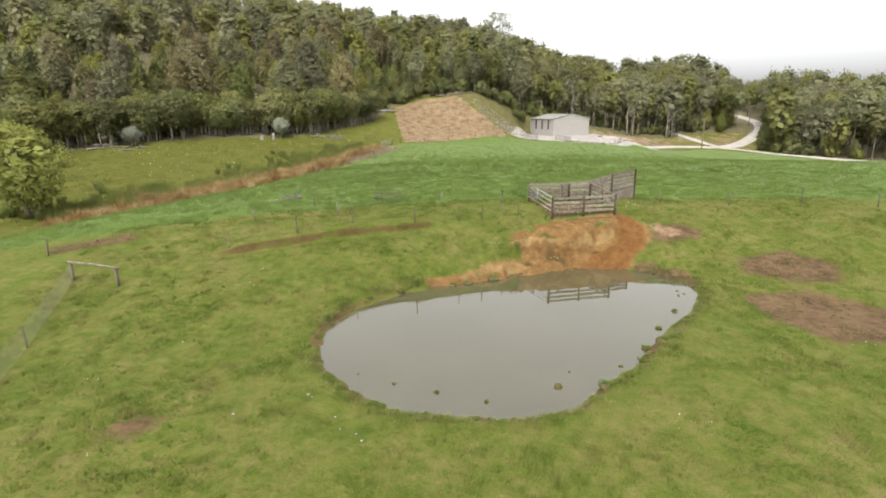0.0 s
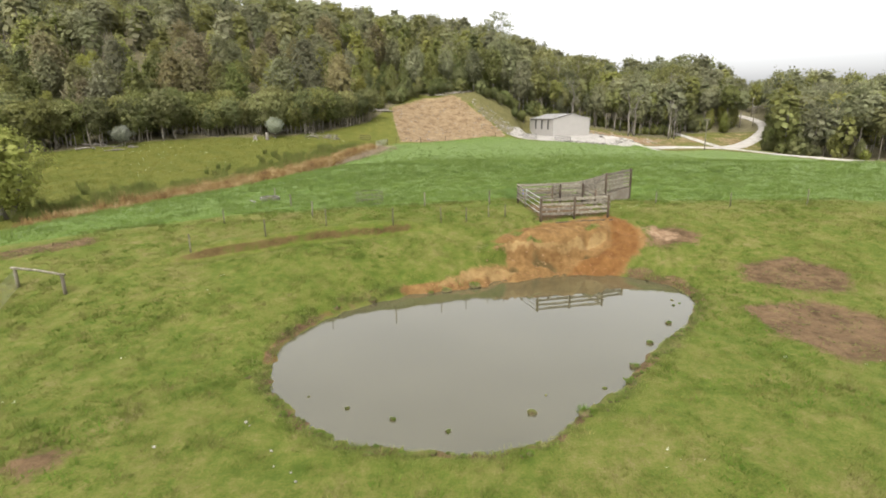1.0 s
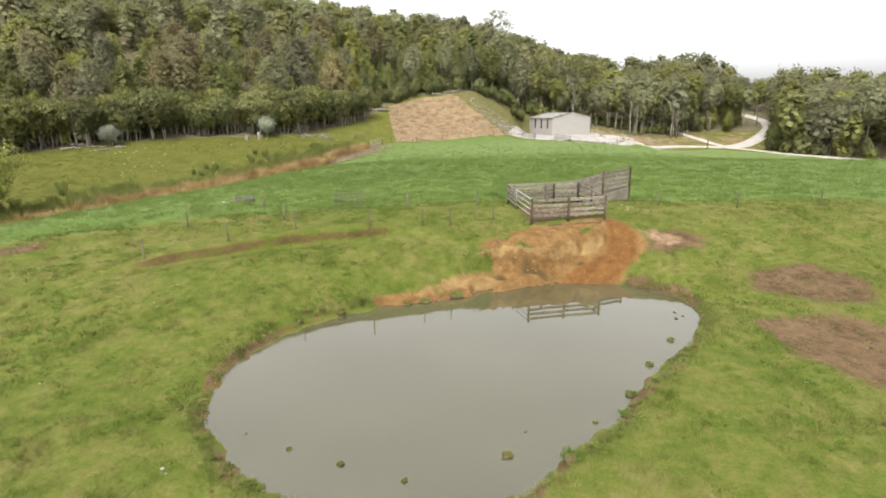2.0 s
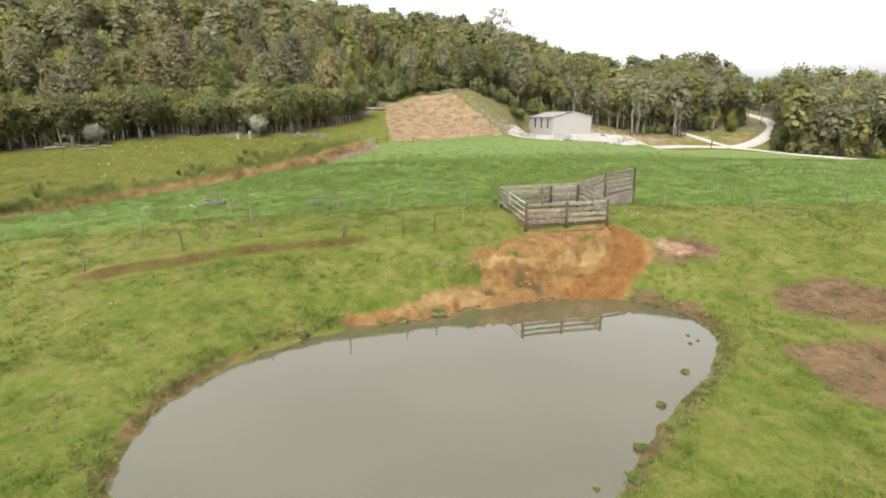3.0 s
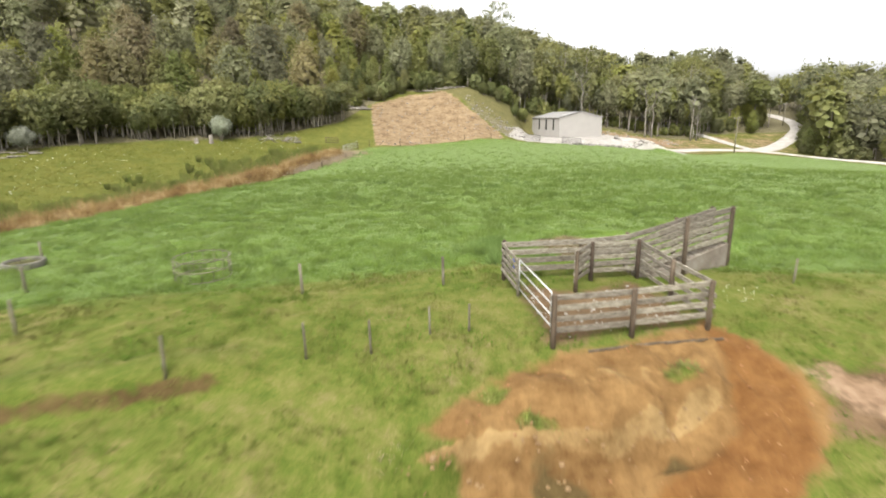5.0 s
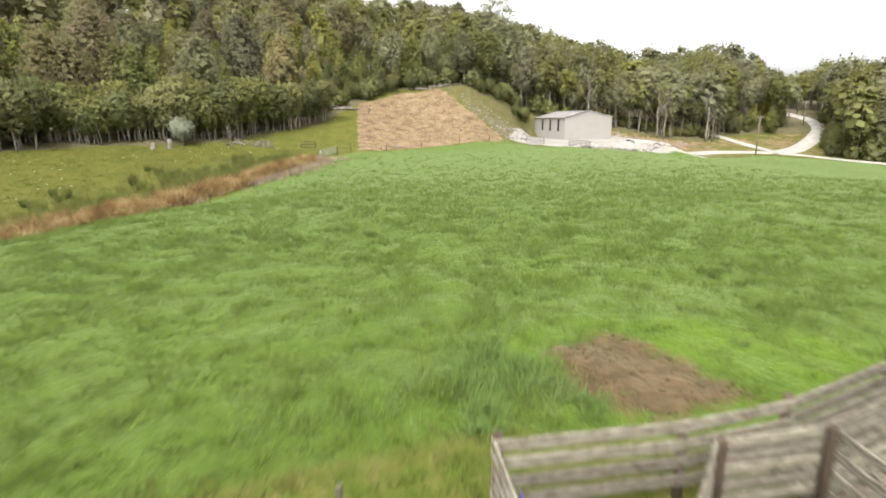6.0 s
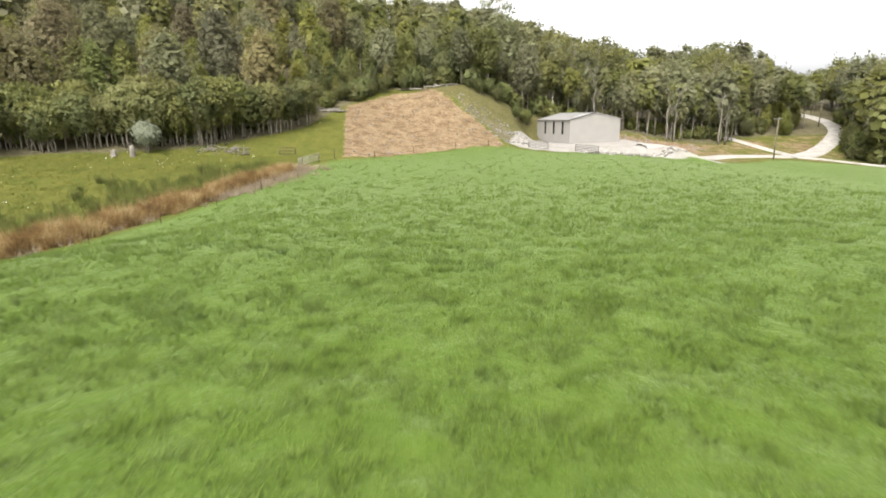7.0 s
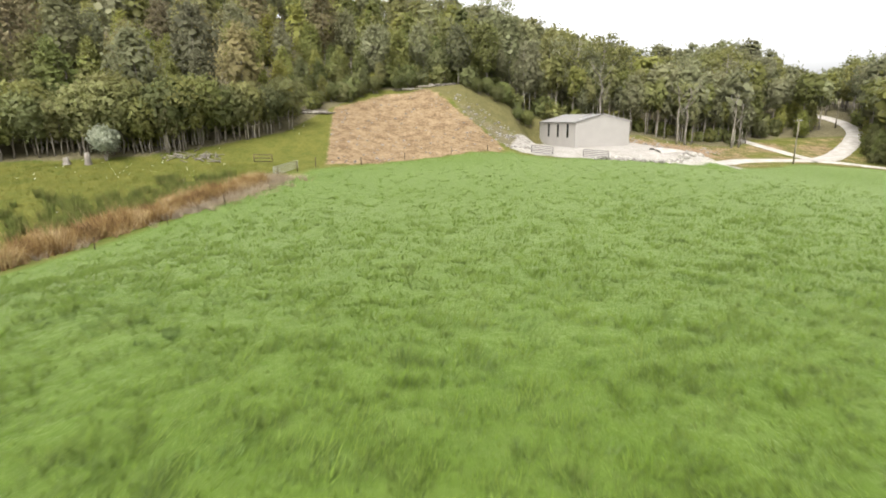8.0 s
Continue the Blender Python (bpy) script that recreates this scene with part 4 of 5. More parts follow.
for x, y, k in ((103, 206, 0.75), (106.5, 210, 0.6), (110, 213, 0.8), (113, 218, 0.65), (108, 217, 0.9), (116, 225, 0.7), (112, 226, 0.9), (117.5, 231, 0.7), (114, 235, 0.9), (100, 211, 0.8), (120, 240, 0.9)):
    plant.put(rnd.choice(("wattle_a", "wattle_b", "wattle_c")), stand(x, y, k, rnd.uniform(0, 360)))
for x, y, k in ((-21.5, 163, 0.55), (-18.5, 166, 0.6), (-15.5, 170.5, 0.6), (-12, 174, 0.6), (-20.5, 169, 0.75), (-17, 173, 0.8), (-23, 167, 0.8), (-13.5, 178, 0.8), (-9, 178, 0.6), (-22, 174, 0.95), (-18, 179, 1.0), (-25, 171, 0.9), (-24, 161, 0.6)):
    plant.put(rnd.choice(("wattle_b", "wattle_c", "gum_a")), stand(x, y, k, rnd.uniform(0, 360), 0.4))
plant.put("shade", stand(-49.4, 61.6, 1.0, 20))
plant.put("bush", stand(-39.3, 126.2, 1.0, 40))
plant.put("bush", stand(-66, 112, 0.9, 140))
plant.put("scrub_a", stand(5, 179, 0.9, 200), "rounded grey-green bush at the top of the cleared slope")
plant.put("tall", stand(25, 276, 1.05, 0))
for x, y, k, a in ((34, 196, 1.0, 10), (47, 201, 1.05, 80), (70, 207, 1.1, 150), (85, 214, 1.15, 220), (98, 222, 1.1, 300), (58, 214, 1.05, 45), (112, 176, 0.95, 10), (118, 168, 1.0, 100), (128, 158, 1.0, 190)):
    plant.put(("open_a", "open_b")[int(x) % 2], stand(x, y, k, a))
for x, y, s, a in ((61.5, 186.8, 1.15, 0), (64.0, 188.0, 1.0, 120), (77, 191, 0.95, 220), (79, 191.5, 0.8, 40), (-38, 139, 0.85, 60), (41, 180.5, 1.05, 300), (126, 196, 0.9, 10)):
    plant.put("dead", stand(x, y, s, a))


def far_wood():
    """The woods further up the hill, as one sheet of many crowns and trunks."""
    protos = {}
    for n, (kind, h) in enumerate((("gum", 15), ("open", 16), ("wattle", 12), ("wattle", 12))):
        for v in range(2):
            form = Crown(kind, h, 40 + 3 * n + v, 0.45 if kind != "open" else 0.7)
            q, way = form.leaves(12, 0.66, 60 + 5 * n + v)
            cq, cw = form.heart(11, 11, n + v, 0.6 if kind == "open" else 0.85)
            q, way = np.concatenate([q, cq]), np.concatenate([way, cw])
            r = 0.15
            t = np.array([[-r, -r, -0.5], [r, -r, -0.5], [r * 0.5, -r * 0.5, h * 0.8], [-r * 0.5, -r * 0.5, h * 0.8], [r, -r, -0.5], [r, r, -0.5], [r * 0.5, r * 0.5, h * 0.8], [r * 0.5, -r * 0.5, h * 0.8],
                          [-r, r, -0.5], [-r, -r, -0.5], [-r * 0.5, -r * 0.5, h * 0.8], [-r * 0.5, r * 0.5, h * 0.8]])
            protos.setdefault(kind, []).append((np.concatenate([t, q]), np.concatenate([t * [1, 1, 0], way]), len(q) // 4))
    verts, ways, slots, tones = [], [], [], []
    g = random.Random(5)
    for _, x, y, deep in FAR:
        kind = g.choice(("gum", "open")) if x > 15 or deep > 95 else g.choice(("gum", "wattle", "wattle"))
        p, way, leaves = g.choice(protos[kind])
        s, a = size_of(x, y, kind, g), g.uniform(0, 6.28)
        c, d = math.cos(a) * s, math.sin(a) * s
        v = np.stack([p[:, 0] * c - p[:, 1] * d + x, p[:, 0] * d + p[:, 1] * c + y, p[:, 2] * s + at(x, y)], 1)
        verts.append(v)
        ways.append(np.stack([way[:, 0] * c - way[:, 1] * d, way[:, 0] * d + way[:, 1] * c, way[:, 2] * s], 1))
        # most gums here take the greyer leaf that paints in haze
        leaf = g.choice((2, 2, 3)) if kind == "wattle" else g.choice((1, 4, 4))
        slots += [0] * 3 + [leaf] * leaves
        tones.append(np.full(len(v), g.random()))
    v = np.concatenate(verts)
    me = bpy.data.meshes.new("hillside_forest")
    fill(me, v, np.arange(len(v)).reshape(-1, 4), smooth=False)
    give_way(me, np.concatenate(ways))
    me.attributes.new("tone", "FLOAT", "POINT").data.foreach_set("value", np.concatenate(tones).astype(np.float32))
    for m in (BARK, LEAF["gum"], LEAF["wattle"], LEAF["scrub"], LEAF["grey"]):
        me.materials.append(m)
    me.polygons.foreach_set("material_index", np.array(slots, np.int32))
    tagged(new("hillside_forest", me), "dense mixed gum and wattle forest on the hill", "forest", kind="stuff")


far_wood()


# ---- the stock yard ----
def wall_of_rails(ob, a, b, tops, n, high, gap, thick=0.05, out=0.10, material=None, turn=0):
    """n boards between the feet a and b, hung below the heights tops, a hand off the posts' line."""
    d = Vector((b[0] - a[0], b[1] - a[1], 0)).normalized()
    s = Vector((-d.y, d.x, 0)) * out
    r = random.Random(int(a[0] * 100 + b[1] * 10) + turn)
    for k in range(n):
        drop = high / 2 + k * (high + gap)
        za, zb = tops[0] - drop + r.uniform(-0.015, 0.015), tops[1] - drop + r.uniform(-0.015, 0.015)
        p = Vector((a[0], a[1], za)) + s - d * r.uniform(0.02, 0.12)
        q = Vector((b[0], b[1], zb)) + s + d * r.uniform(0.02, 0.12)
        bm = bmesh.new()
        m = p.lerp(q, 0.5) + Vector((0, 0, r.uniform(-0.02, 0.01)))
        beam(bm, p, m, thick, high * r.uniform(0.92, 1.05))
        beam(bm, m, q, thick, high * r.uniform(0.92, 1.05))
        part("rail", bm, material or RAIL, ob)


def settle(ob):
    """Moves the meshes of a thing that was built in place into its own space."""
    inv = ob.matrix_basis.inverted()
    seen = set()
    for o in ob.children_recursive:
        if o.data.name not in seen:
            seen.add(o.data.name)
            o.data.transform(inv)
    return ob


SW, FM, SE = (7.87, 39.87), (10.38, 40.46), (12.97, 41.08)
NW, WM = (6.86, 44.88), (7.19, 43.0)
G1, G2, CN, RW = (9.31, 43.46), (10.18, 44.78), (12.07, 45.16), (11.86, 45.97)
RM, RE, FE = (14.0, 45.54), (16.42, 46.94), (15.95, 47.75)
EM = (12.5, 42.95)
RX = (14.0, 46.62)


def post_at(ob, p, top, r=0.085, material=None, lean=(0, 0)):
    part("post", round_post(bmesh.new(), p[0], p[1], at(*p) - 0.25, top, r, lean), material or POST, ob)


yard = root("stock_yard", (10.0, 42.5, at(10.0, 42.5)), "weathered grey timber cattle yard on posts", "stock yard")
for p, top in ((SW, 4.28), (FM, 4.25), (SE, 4.28), (NW, 4.70), (G2, 4.63), (CN, 4.62), (EM, 4.42), ((9.9, 45.42), 4.56)):
    post_at(yard, p, top)
post_at(yard, RW, 4.72)
wall_of_rails(yard, SW, FM, (4.22, 4.20), 4, 0.19, 0.15, out=0.11)
wall_of_rails(yard, FM, SE, (4.20, 4.22), 4, 0.19, 0.15, out=0.11, turn=1)
wall_of_rails(yard, NW, (9.9, 45.42), (4.66, 4.63), 4, 0.22, 0.11, out=-0.1, turn=2)
wall_of_rails(yard, (9.9, 45.42), RW, (4.63, 4.66), 4, 0.22, 0.11, out=-0.1, turn=3)
wall_of_rails(yard, G2, CN, (4.6, 4.58), 5, 0.19, 0.07, out=0.1, turn=4)
wall_of_rails(yard, CN, EM, (4.58, 4.38), 4, 0.16, 0.20, out=0.08, turn=5)
wall_of_rails(yard, EM, SE, (4.38, 4.24), 4, 0.16, 0.20, out=0.08, turn=6)
wall_of_rails(yard, WM, NW, (4.52, 4.64), 5, 0.14, 0.12, out=0.07, turn=7)
settle(yard)


def pipe_gate(name, a, b, za, zb, low, n, label, r=0.024, material=None, category="gate"):
    ob = root(name, (*a, za - low), label, category)
    pa, pb = Vector((*a, 0)), Vector((*b, 0))
    for u in (0.03, 0.97):
        p = pa.lerp(pb, u)
        zt = za + (zb - za) * u
        part("upright", tube(bmesh.new(), [(p.x, p.y, zt - low), (p.x, p.y, zt)], [r, r], 8), material or PIPE, ob)
    for k in range(n):
        d = low * k / (n - 1)
        p, q = pa.lerp(pb, 0.03), pa.lerp(pb, 0.97)
        part("bar", tube(bmesh.new(), [(p.x, p.y, za - d), (q.x, q.y, zb - d)], [r, r], 8), material or PIPE, ob)
    return settle(ob)


pipe_gate("pipe_gate", (7.84, 39.98), WM, 4.25, 4.46, 1.05, 4, "pale galvanised pipe gate in the timber yard", 0.026)
part_post = root("gate_post", (*WM, at(*WM)), "slim weathered post holding the pipe gate", "post")
post_at(part_post, WM, 4.52, 0.06, GREYPOST)
settle(part_post)

inner = root("timber_gate", (*G1, at(*G1)), "short weathered timber gate hung inside the yard", "gate")
post_at(inner, G1, 4.62, 0.075)
wall_of_rails(inner, G1, G2, (4.6, 4.6), 5, 0.15, 0.10, out=0.06, turn=9)
settle(inner)


def loading_ramp():
    ob = root("loading_ramp", (14.2, 46.2, at(14.2, 46.2)), "weathered timber cattle loading ramp over a concrete base", "loading ramp")
    for p, top in ((RM, 5.40), (RE, 5.56)):
        post_at(ob, p, top, 0.085)
    for p, top in ((RX, 5.18), (FE, 5.42)):
        post_at(ob, p, top, 0.085)
    wall_of_rails(ob, CN, RM, (4.58, 5.30), 5, 0.20, 0.10, out=0.10)
    wall_of_rails(ob, RM, RE, (5.30, 5.52), 5, 0.21, 0.08, out=0.10, turn=1)
    wall_of_rails(ob, RW, RX, (4.66, 5.12), 5, 0.21, 0.07, out=-0.09, turn=2)
    wall_of_rails(ob, RX, FE, (5.12, 5.38), 5, 0.21, 0.06, out=-0.09, turn=3)
    bm = bmesh.new()
    near, far = [CN, RM, RE], [RW, RX, FE]
    zs = (3.10, 3.60, 4.02)
    tops, feet = [], []
    for (ax, ay), (bx, by), z in zip(near, far, zs):
        row, low = [], []
        for u in (-0.02, 1.02):
            x, y = ax + (bx - ax) * u, ay + (by - ay) * u
            row.append(bm.verts.new((x, y, z)))
            low.append(bm.verts.new((x, y, 2.7)))
        tops.append(row)
        feet.append(low)
    for i in range(2):
        bm.faces.new((tops[i][0], tops[i + 1][0], tops[i + 1][1], tops[i][1]))
        bm.faces.new((feet[i][0], feet[i + 1][0], tops[i + 1][0], tops[i][0]))
        bm.faces.new((tops[i][1], tops[i + 1][1], feet[i + 1][1], feet[i][1]))
    bm.faces.new((tops[2][0], feet[2][0], feet[2][1], tops[2][1]))
    bm.faces.new((tops[0][1], feet[0][1], feet[0][0], tops[0][0]))
    bmesh.ops.recalc_face_normals(bm, faces=bm.faces)
    part("ramp_base", bm, CONCRETE, ob, "stained concrete ramp base")
    for k in range(15):
        u = (k + 0.5) / 15 * 2
        i = min(1, int(u))
        f = u - i
        p = Vector((*near[i], zs[i])).lerp(Vector((*near[i + 1], zs[i + 1])), f)
        q = Vector((*far[i], zs[i])).lerp(Vector((*far[i + 1], zs[i + 1])), f)
        part("cleat", beam(bmesh.new(), p.lerp(q, 0.06) + Vector((0, 0, 0.025)), p.lerp(q, 0.94) + Vector((0, 0, 0.025)), 0.05, 0.045, 0.006), RAIL, ob)
    settle(ob)


loading_ramp()

edge = root("timber_edging", (10.8, 40.05, at(10.8, 40.05)), "long dark sleeper edging above the clay bank", "edging")
for a, b in (((8.9, 39.75), (11.0, 40.2)), ((11.0, 40.2), (13.2, 40.5))):
    za, zb = at(*a) + 0.02, at(*b) + 0.02
    part("sleeper", beam(bmesh.new(), (*a, za), (*b, zb), 0.07, 0.08, 0.01), POST, edge)
settle(edge)

rag = root("blue_rag", (7.02, 43.75, 4.0), "crumpled blue plastic sheet hung on the yard rail", "rag")
bm = bmesh.new()
bmesh.ops.create_grid(bm, x_segments=8, y_segments=8, size=0.24)
for v in bm.verts:
    x, y = v.co.x, v.co.y
    v.co = Vector((7.10 + 0.05 * noise.noise((x * 9, y * 9, 1)), 43.75 + x + 0.03 * noise.noise((x * 7, y * 7, 4)), 4.15 + y * 1.1))
bmesh.ops.solidify(bm, geom=bm.faces[:], thickness=0.012)
part("sheet", bm, BLUE, rag)
settle(rag)


# ---- fences ----
def fence(name, posts, label, heights, r=0.06, material=None):
    ob = root(name, (*posts[0], at(*posts[0])), label, "fence", "farm fences")
    g = random.Random(len(posts) * 7 + int(posts[0][0]))
    for p, h in zip(posts, heights):
        post_at(ob, p, at(*p) + h, r * g.uniform(0.5, 0.8), material or GREYPOST, (g.uniform(-0.05, 0.05), g.uniform(-0.04, 0.04)))
    return settle(ob)


fence("post_fence", [(5.4, 40.6), (4.2, 40.3), (2.55, 39.2), (0.8, 38.8), (-2.4, 37.35), (-6.7, 36.65), (-10.2, 35.1), (-14.2, 33.35)], "line of weathered grey fence posts above the pond", [0.9, 0.9, 1.05, 1.1, 1.1, 1.15, 1.1, 1.1], 0.055)
fence("lane_fence", [(4.52, 44.32), (-0.55, 43.3), (-8.5, 40.05), (-14.4, 38.85), (-11.1, 43.7), (-25.9, 33.1)], "line of squat timber posts along the paddock", [1.1, 1.15, 1.15, 1.05, 1.0, 1.1], 0.075)
fence("paddock_fence", [(17.7, 44.5), (22.9, 43.2), (29.0, 43.6), (34.2, 42.2)], "line of weathered posts beside the long grass", [1.0, 1.15, 1.2, 1.1], 0.065)
strainer = root("strainer_posts", (-20.4, 29.3, at(-20.4, 29.3)), "two timber strainer posts joined by a top rail", "fence", "farm fences")
for p in ((-22.0, 29.7), (-18.9, 28.95)):
    post_at(strainer, p, at(*p) + 1.15, 0.09, GREYPOST)
za = at(-22.0, 29.7) + 1.1
part("rail", tube(bmesh.new(), [(-22.2, 29.74, za), (-20.4, 29.3, za - 0.02), (-18.7, 28.9, at(-18.9, 28.95) + 1.08)], [0.07, 0.065, 0.06], 8), RAIL, strainer)
settle(strainer)


def netting_fence(posts, h):
    """Thin posts with a sheet of pale wire netting hung between them."""
    ob = root("netting_fence", (*posts[0], at(*posts[0])), "thin posts with sagging pale wire netting", "fence", "farm fences")
    for p in posts[1:]:
        post_at(ob, p, at(*p) + h, 0.04, GREYPOST)
    for (ax, ay), (bx, by) in zip(posts, posts[1:]):
        bm = bmesh.new()
        n = int(math.hypot(bx - ax, by - ay) / 0.16)
        line = [(ax + (bx - ax) * i / n, ay + (by - ay) * i / n) for i in range(n + 1)]
        feet = [(x, y, at(x, y)) for x, y in line]
        for k in range(9):
            step = feet[::4] + [feet[-1]]
            tube(bm, [(x, y, z + 0.05 + (h - 0.12) * k / 8) for x, y, z in step], [0.005] * len(step), 3, False)
        for x, y, z in feet:
            tube(bm, [(x, y, z + 0.04), (x, y, z + h - 0.06)], [0.004, 0.004], 3, False)
        part("netting", bm, PIPE, ob, "pale galvanised wire netting")
    return settle(ob)


netting_fence([(-21.9, 29.5), (-19.5, 22.7), (-18.2, 19.2), (-16.5, 15.0)], 1.1)
fence("gully_fence", [(gully_x(y) + 3.5, y) for y in (60, 66, 72, 78, 84, 90, 96, 102, 108, 114)], "line of thin posts along the rushy gully", [1.1] * 10, 0.05, POST)
fence("boundary_fence", [(-14.6, 121.2), (-13.0, 124.2), (-11.4, 127.4), (-5.9, 131.7), (0, 136), (7, 139.8), (13, 144)], "line of dark posts below the cleared slope", [1.35, 1.3, 1.35, 1.1, 1.0, 1.0, 1.0], 0.08, POST)
pipe_gate("field_gate", (-19.9, 127.6), (-17.4, 128.0), at(-19.9, 127.6) + 1.3, at(-17.4, 128) + 1.3, 0.9, 3, "small dark field gate in the meadow", 0.06, POST)
pipe_gate("field_gate", (20.4, 146.0), (23.8, 143.6), at(20.4, 146) + 1.45, at(23.8, 143.6) + 1.45, 1.1, 5, "dark steel gate beside the gravel pad", 0.055, TRIM)
pipe_gate("field_gate", (27.9, 141.0), (32.0, 140.2), at(27.9, 141) + 1.45, at(32, 140.2) + 1.35, 1.1, 5, "dark steel gate beside the gravel pad", 0.055, TRIM)


pipe_gate("mesh_gate", (-15.3, 121.4), (-13.2, 125.6), at(-15.3, 121.4) + 1.15, at(-13.2, 125.6) + 1.15, 0.95, 6, "pale galvanised gate at the paddock corner", 0.03)


# ---- shed ----
def shed():
    w, ln, eave, ridge, th = 12.1, 15.0, 4.74, 6.15, 0.12
    ob = root("farm_shed", (30.9, 159.7, 3.47), "large cream steel farm shed with a grey gable roof", "shed", turn=18)

    def box(bm, x0, x1, y0, y1, z0, z1):
        v = [bm.verts.new((x, y, z)) for z in (z0, z1) for x, y in ((x0, y0), (x1, y0), (x1, y1), (x0, y1))]
        for f in ((0, 3, 2, 1), (4, 5, 6, 7), (0, 1, 5, 4), (1, 2, 6, 5), (2, 3, 7, 6), (3, 0, 4, 7)):
            bm.faces.new([v[i] for i in f])

    def gable(y):
        bm = bmesh.new()
        ring = [(0, 0), (w, 0), (w, eave), (w / 2, ridge), (0, eave)]
        a = [bm.verts.new((x, y, z)) for x, z in ring]
        b = [bm.verts.new((x, y + th, z)) for x, z in ring]
        bm.faces.new(a)
        bm.faces.new(b[::-1])
        for i in range(5):
            j = (i + 1) % 5
            bm.faces.new((a[j], a[i], b[i], b[j]))
        bmesh.ops.recalc_face_normals(bm, faces=bm.faces)
        part("gable_wall", bm, CLAD, ob)

    gable(0)
    gable(ln - th)
    wins = [(2.6, 3.45), (6.5, 7.35), (10.4, 11.25)]
    z0, z1 = 1.75, 4.45
    bm = bmesh.new()
    box(bm, 0, th, th, ln - th, 0, z0)
    box(bm, 0, th, th, ln - th, z1, eave)
    cuts = [th] + [q for p in wins for q in p] + [ln - th]
    for a, b in zip(cuts[::2], cuts[1::2]):
        box(bm, 0, th, a, b, z0, z1)
    part("side_wall", bm, CLAD, ob)
    bm = bmesh.new()
    box(bm, w - th, w, th, ln - th, 0, eave)
    part("side_wall", bm, CLAD, ob)
    for a, b in wins:
        bm = bmesh.new()
        for y0, y1, u0, u1 in ((a, a + 0.05, z0, z1), (b - 0.05, b, z0, z1), (a + 0.05, b - 0.05, z0, z0 + 0.05), (a + 0.05, b - 0.05, z1 - 0.05, z1)):
            box(bm, -0.02, 0.05, y0, y1, u0, u1)
        win = part("window", bm, TRIM, ob, "tall narrow dark window")
        for k in range(3):
            h = (z1 - z0 - 0.1) / 3
            bm = bmesh.new()
            box(bm, 0.02, 0.035, a + 0.055, b - 0.055, z0 + 0.06 + k * h, z0 + 0.03 + (k + 1) * h)
            part("pane", bm, GLASS, win)
    for side in (0, 1):
        bm = bmesh.new()
        e0 = (-0.18, eave + 0.0) if side == 0 else (w + 0.18, eave)
        n = 40
        for k in range(n):
            ya, yb = -0.12 + (ln + 0.24) * k / n, -0.12 + (ln + 0.24) * (k + 1) / n
            ym = (ya + yb) / 2
            for p, q, lift in ((ya, ym, (0.02, 0.05)), (ym, yb, (0.05, 0.02))):
                c = [bm.verts.new((e0[0], p, e0[1] + lift[0])), bm.verts.new((e0[0], q, e0[1] + lift[1])), bm.verts.new((w / 2, q, ridge + 0.04 + lift[1])), bm.verts.new((w / 2, p, ridge + 0.04 + lift[0]))]
                bm.faces.new(c)
        bmesh.ops.remove_doubles(bm, verts=bm.verts, dist=0.001)
        bmesh.ops.solidify(bm, geom=bm.faces[:], thickness=0.02)
        roof = part("roof_slope", bm, ROOFING, ob, "ribbed grey steel roof")
        if side == 0:
            bm = bmesh.new()
            pt = lambda f, y: (-0.18 + (w / 2 + 0.18) * f, y, eave + 0.085 + (ridge + 0.04 - eave) * f)
            v = [bm.verts.new(pt(f, y)) for f, y in ((0.35, 1.2), (0.35, 2.6), (0.9, 2.6), (0.9, 1.2))]
            bm.faces.new(v)
            bmesh.ops.solidify(bm, geom=bm.faces[:], thickness=0.01)
            part("skylight", bm, SHEET, roof, "pale translucent skylight sheet")
    part("ridge_cap", beam(bmesh.new(), (w / 2, -0.14, ridge + 0.11), (w / 2, ln + 0.14, ridge + 0.11), 0.4, 0.04), ROOFING, ob)
    for a, b in (((-0.2, -0.14, eave + 0.04), (w / 2, -0.14, ridge + 0.08)), ((w / 2, -0.14, ridge + 0.08), (w + 0.2, -0.14, eave + 0.04))):
        part("barge_board", beam(bmesh.new(), a, b, 0.05, 0.16), TRIM if a[0] < 1 else CLAD, ob)
    part("gutter", beam(bmesh.new(), (-0.24, -0.1, eave - 0.02), (-0.24, ln + 0.1, eave - 0.02), 0.12, 0.1, 0.03), TRIM, ob)
    return ob


shed()


def power_pole(x, y, h, turn):
    ob = root("power_pole", (x, y, at(x, y)), "weathered timber power pole beside the track", "power pole", "power poles", turn)
    part("pole", tube(bmesh.new(), [(0, 0, -0.4), (0, 0, h * 0.5), (0.04, 0, h)], [0.17, 0.14, 0.11], 10), GREYPOST, ob)
    part("crossarm", beam(bmesh.new(), (-1.2, 0.12, h - 0.35), (1.2, 0.12, h - 0.3), 0.1, 0.12), GREYPOST, ob)
    for u in (-1.1, -0.4, 0.5, 1.1):
        part("insulator", tube(bmesh.new(), [(u, 0.12, h - 0.28), (u, 0.12, h - 0.18), (u, 0.12, h - 0.06)], [0.035, 0.09, 0.04], 8), SHEET, ob)
    return ob


power_pole(81.0, 172.2, 9.4, 18)
power_pole(119.0, 215.5, 7.6, 30)
power_pole(127.5, 233.0, 7.6, 30)


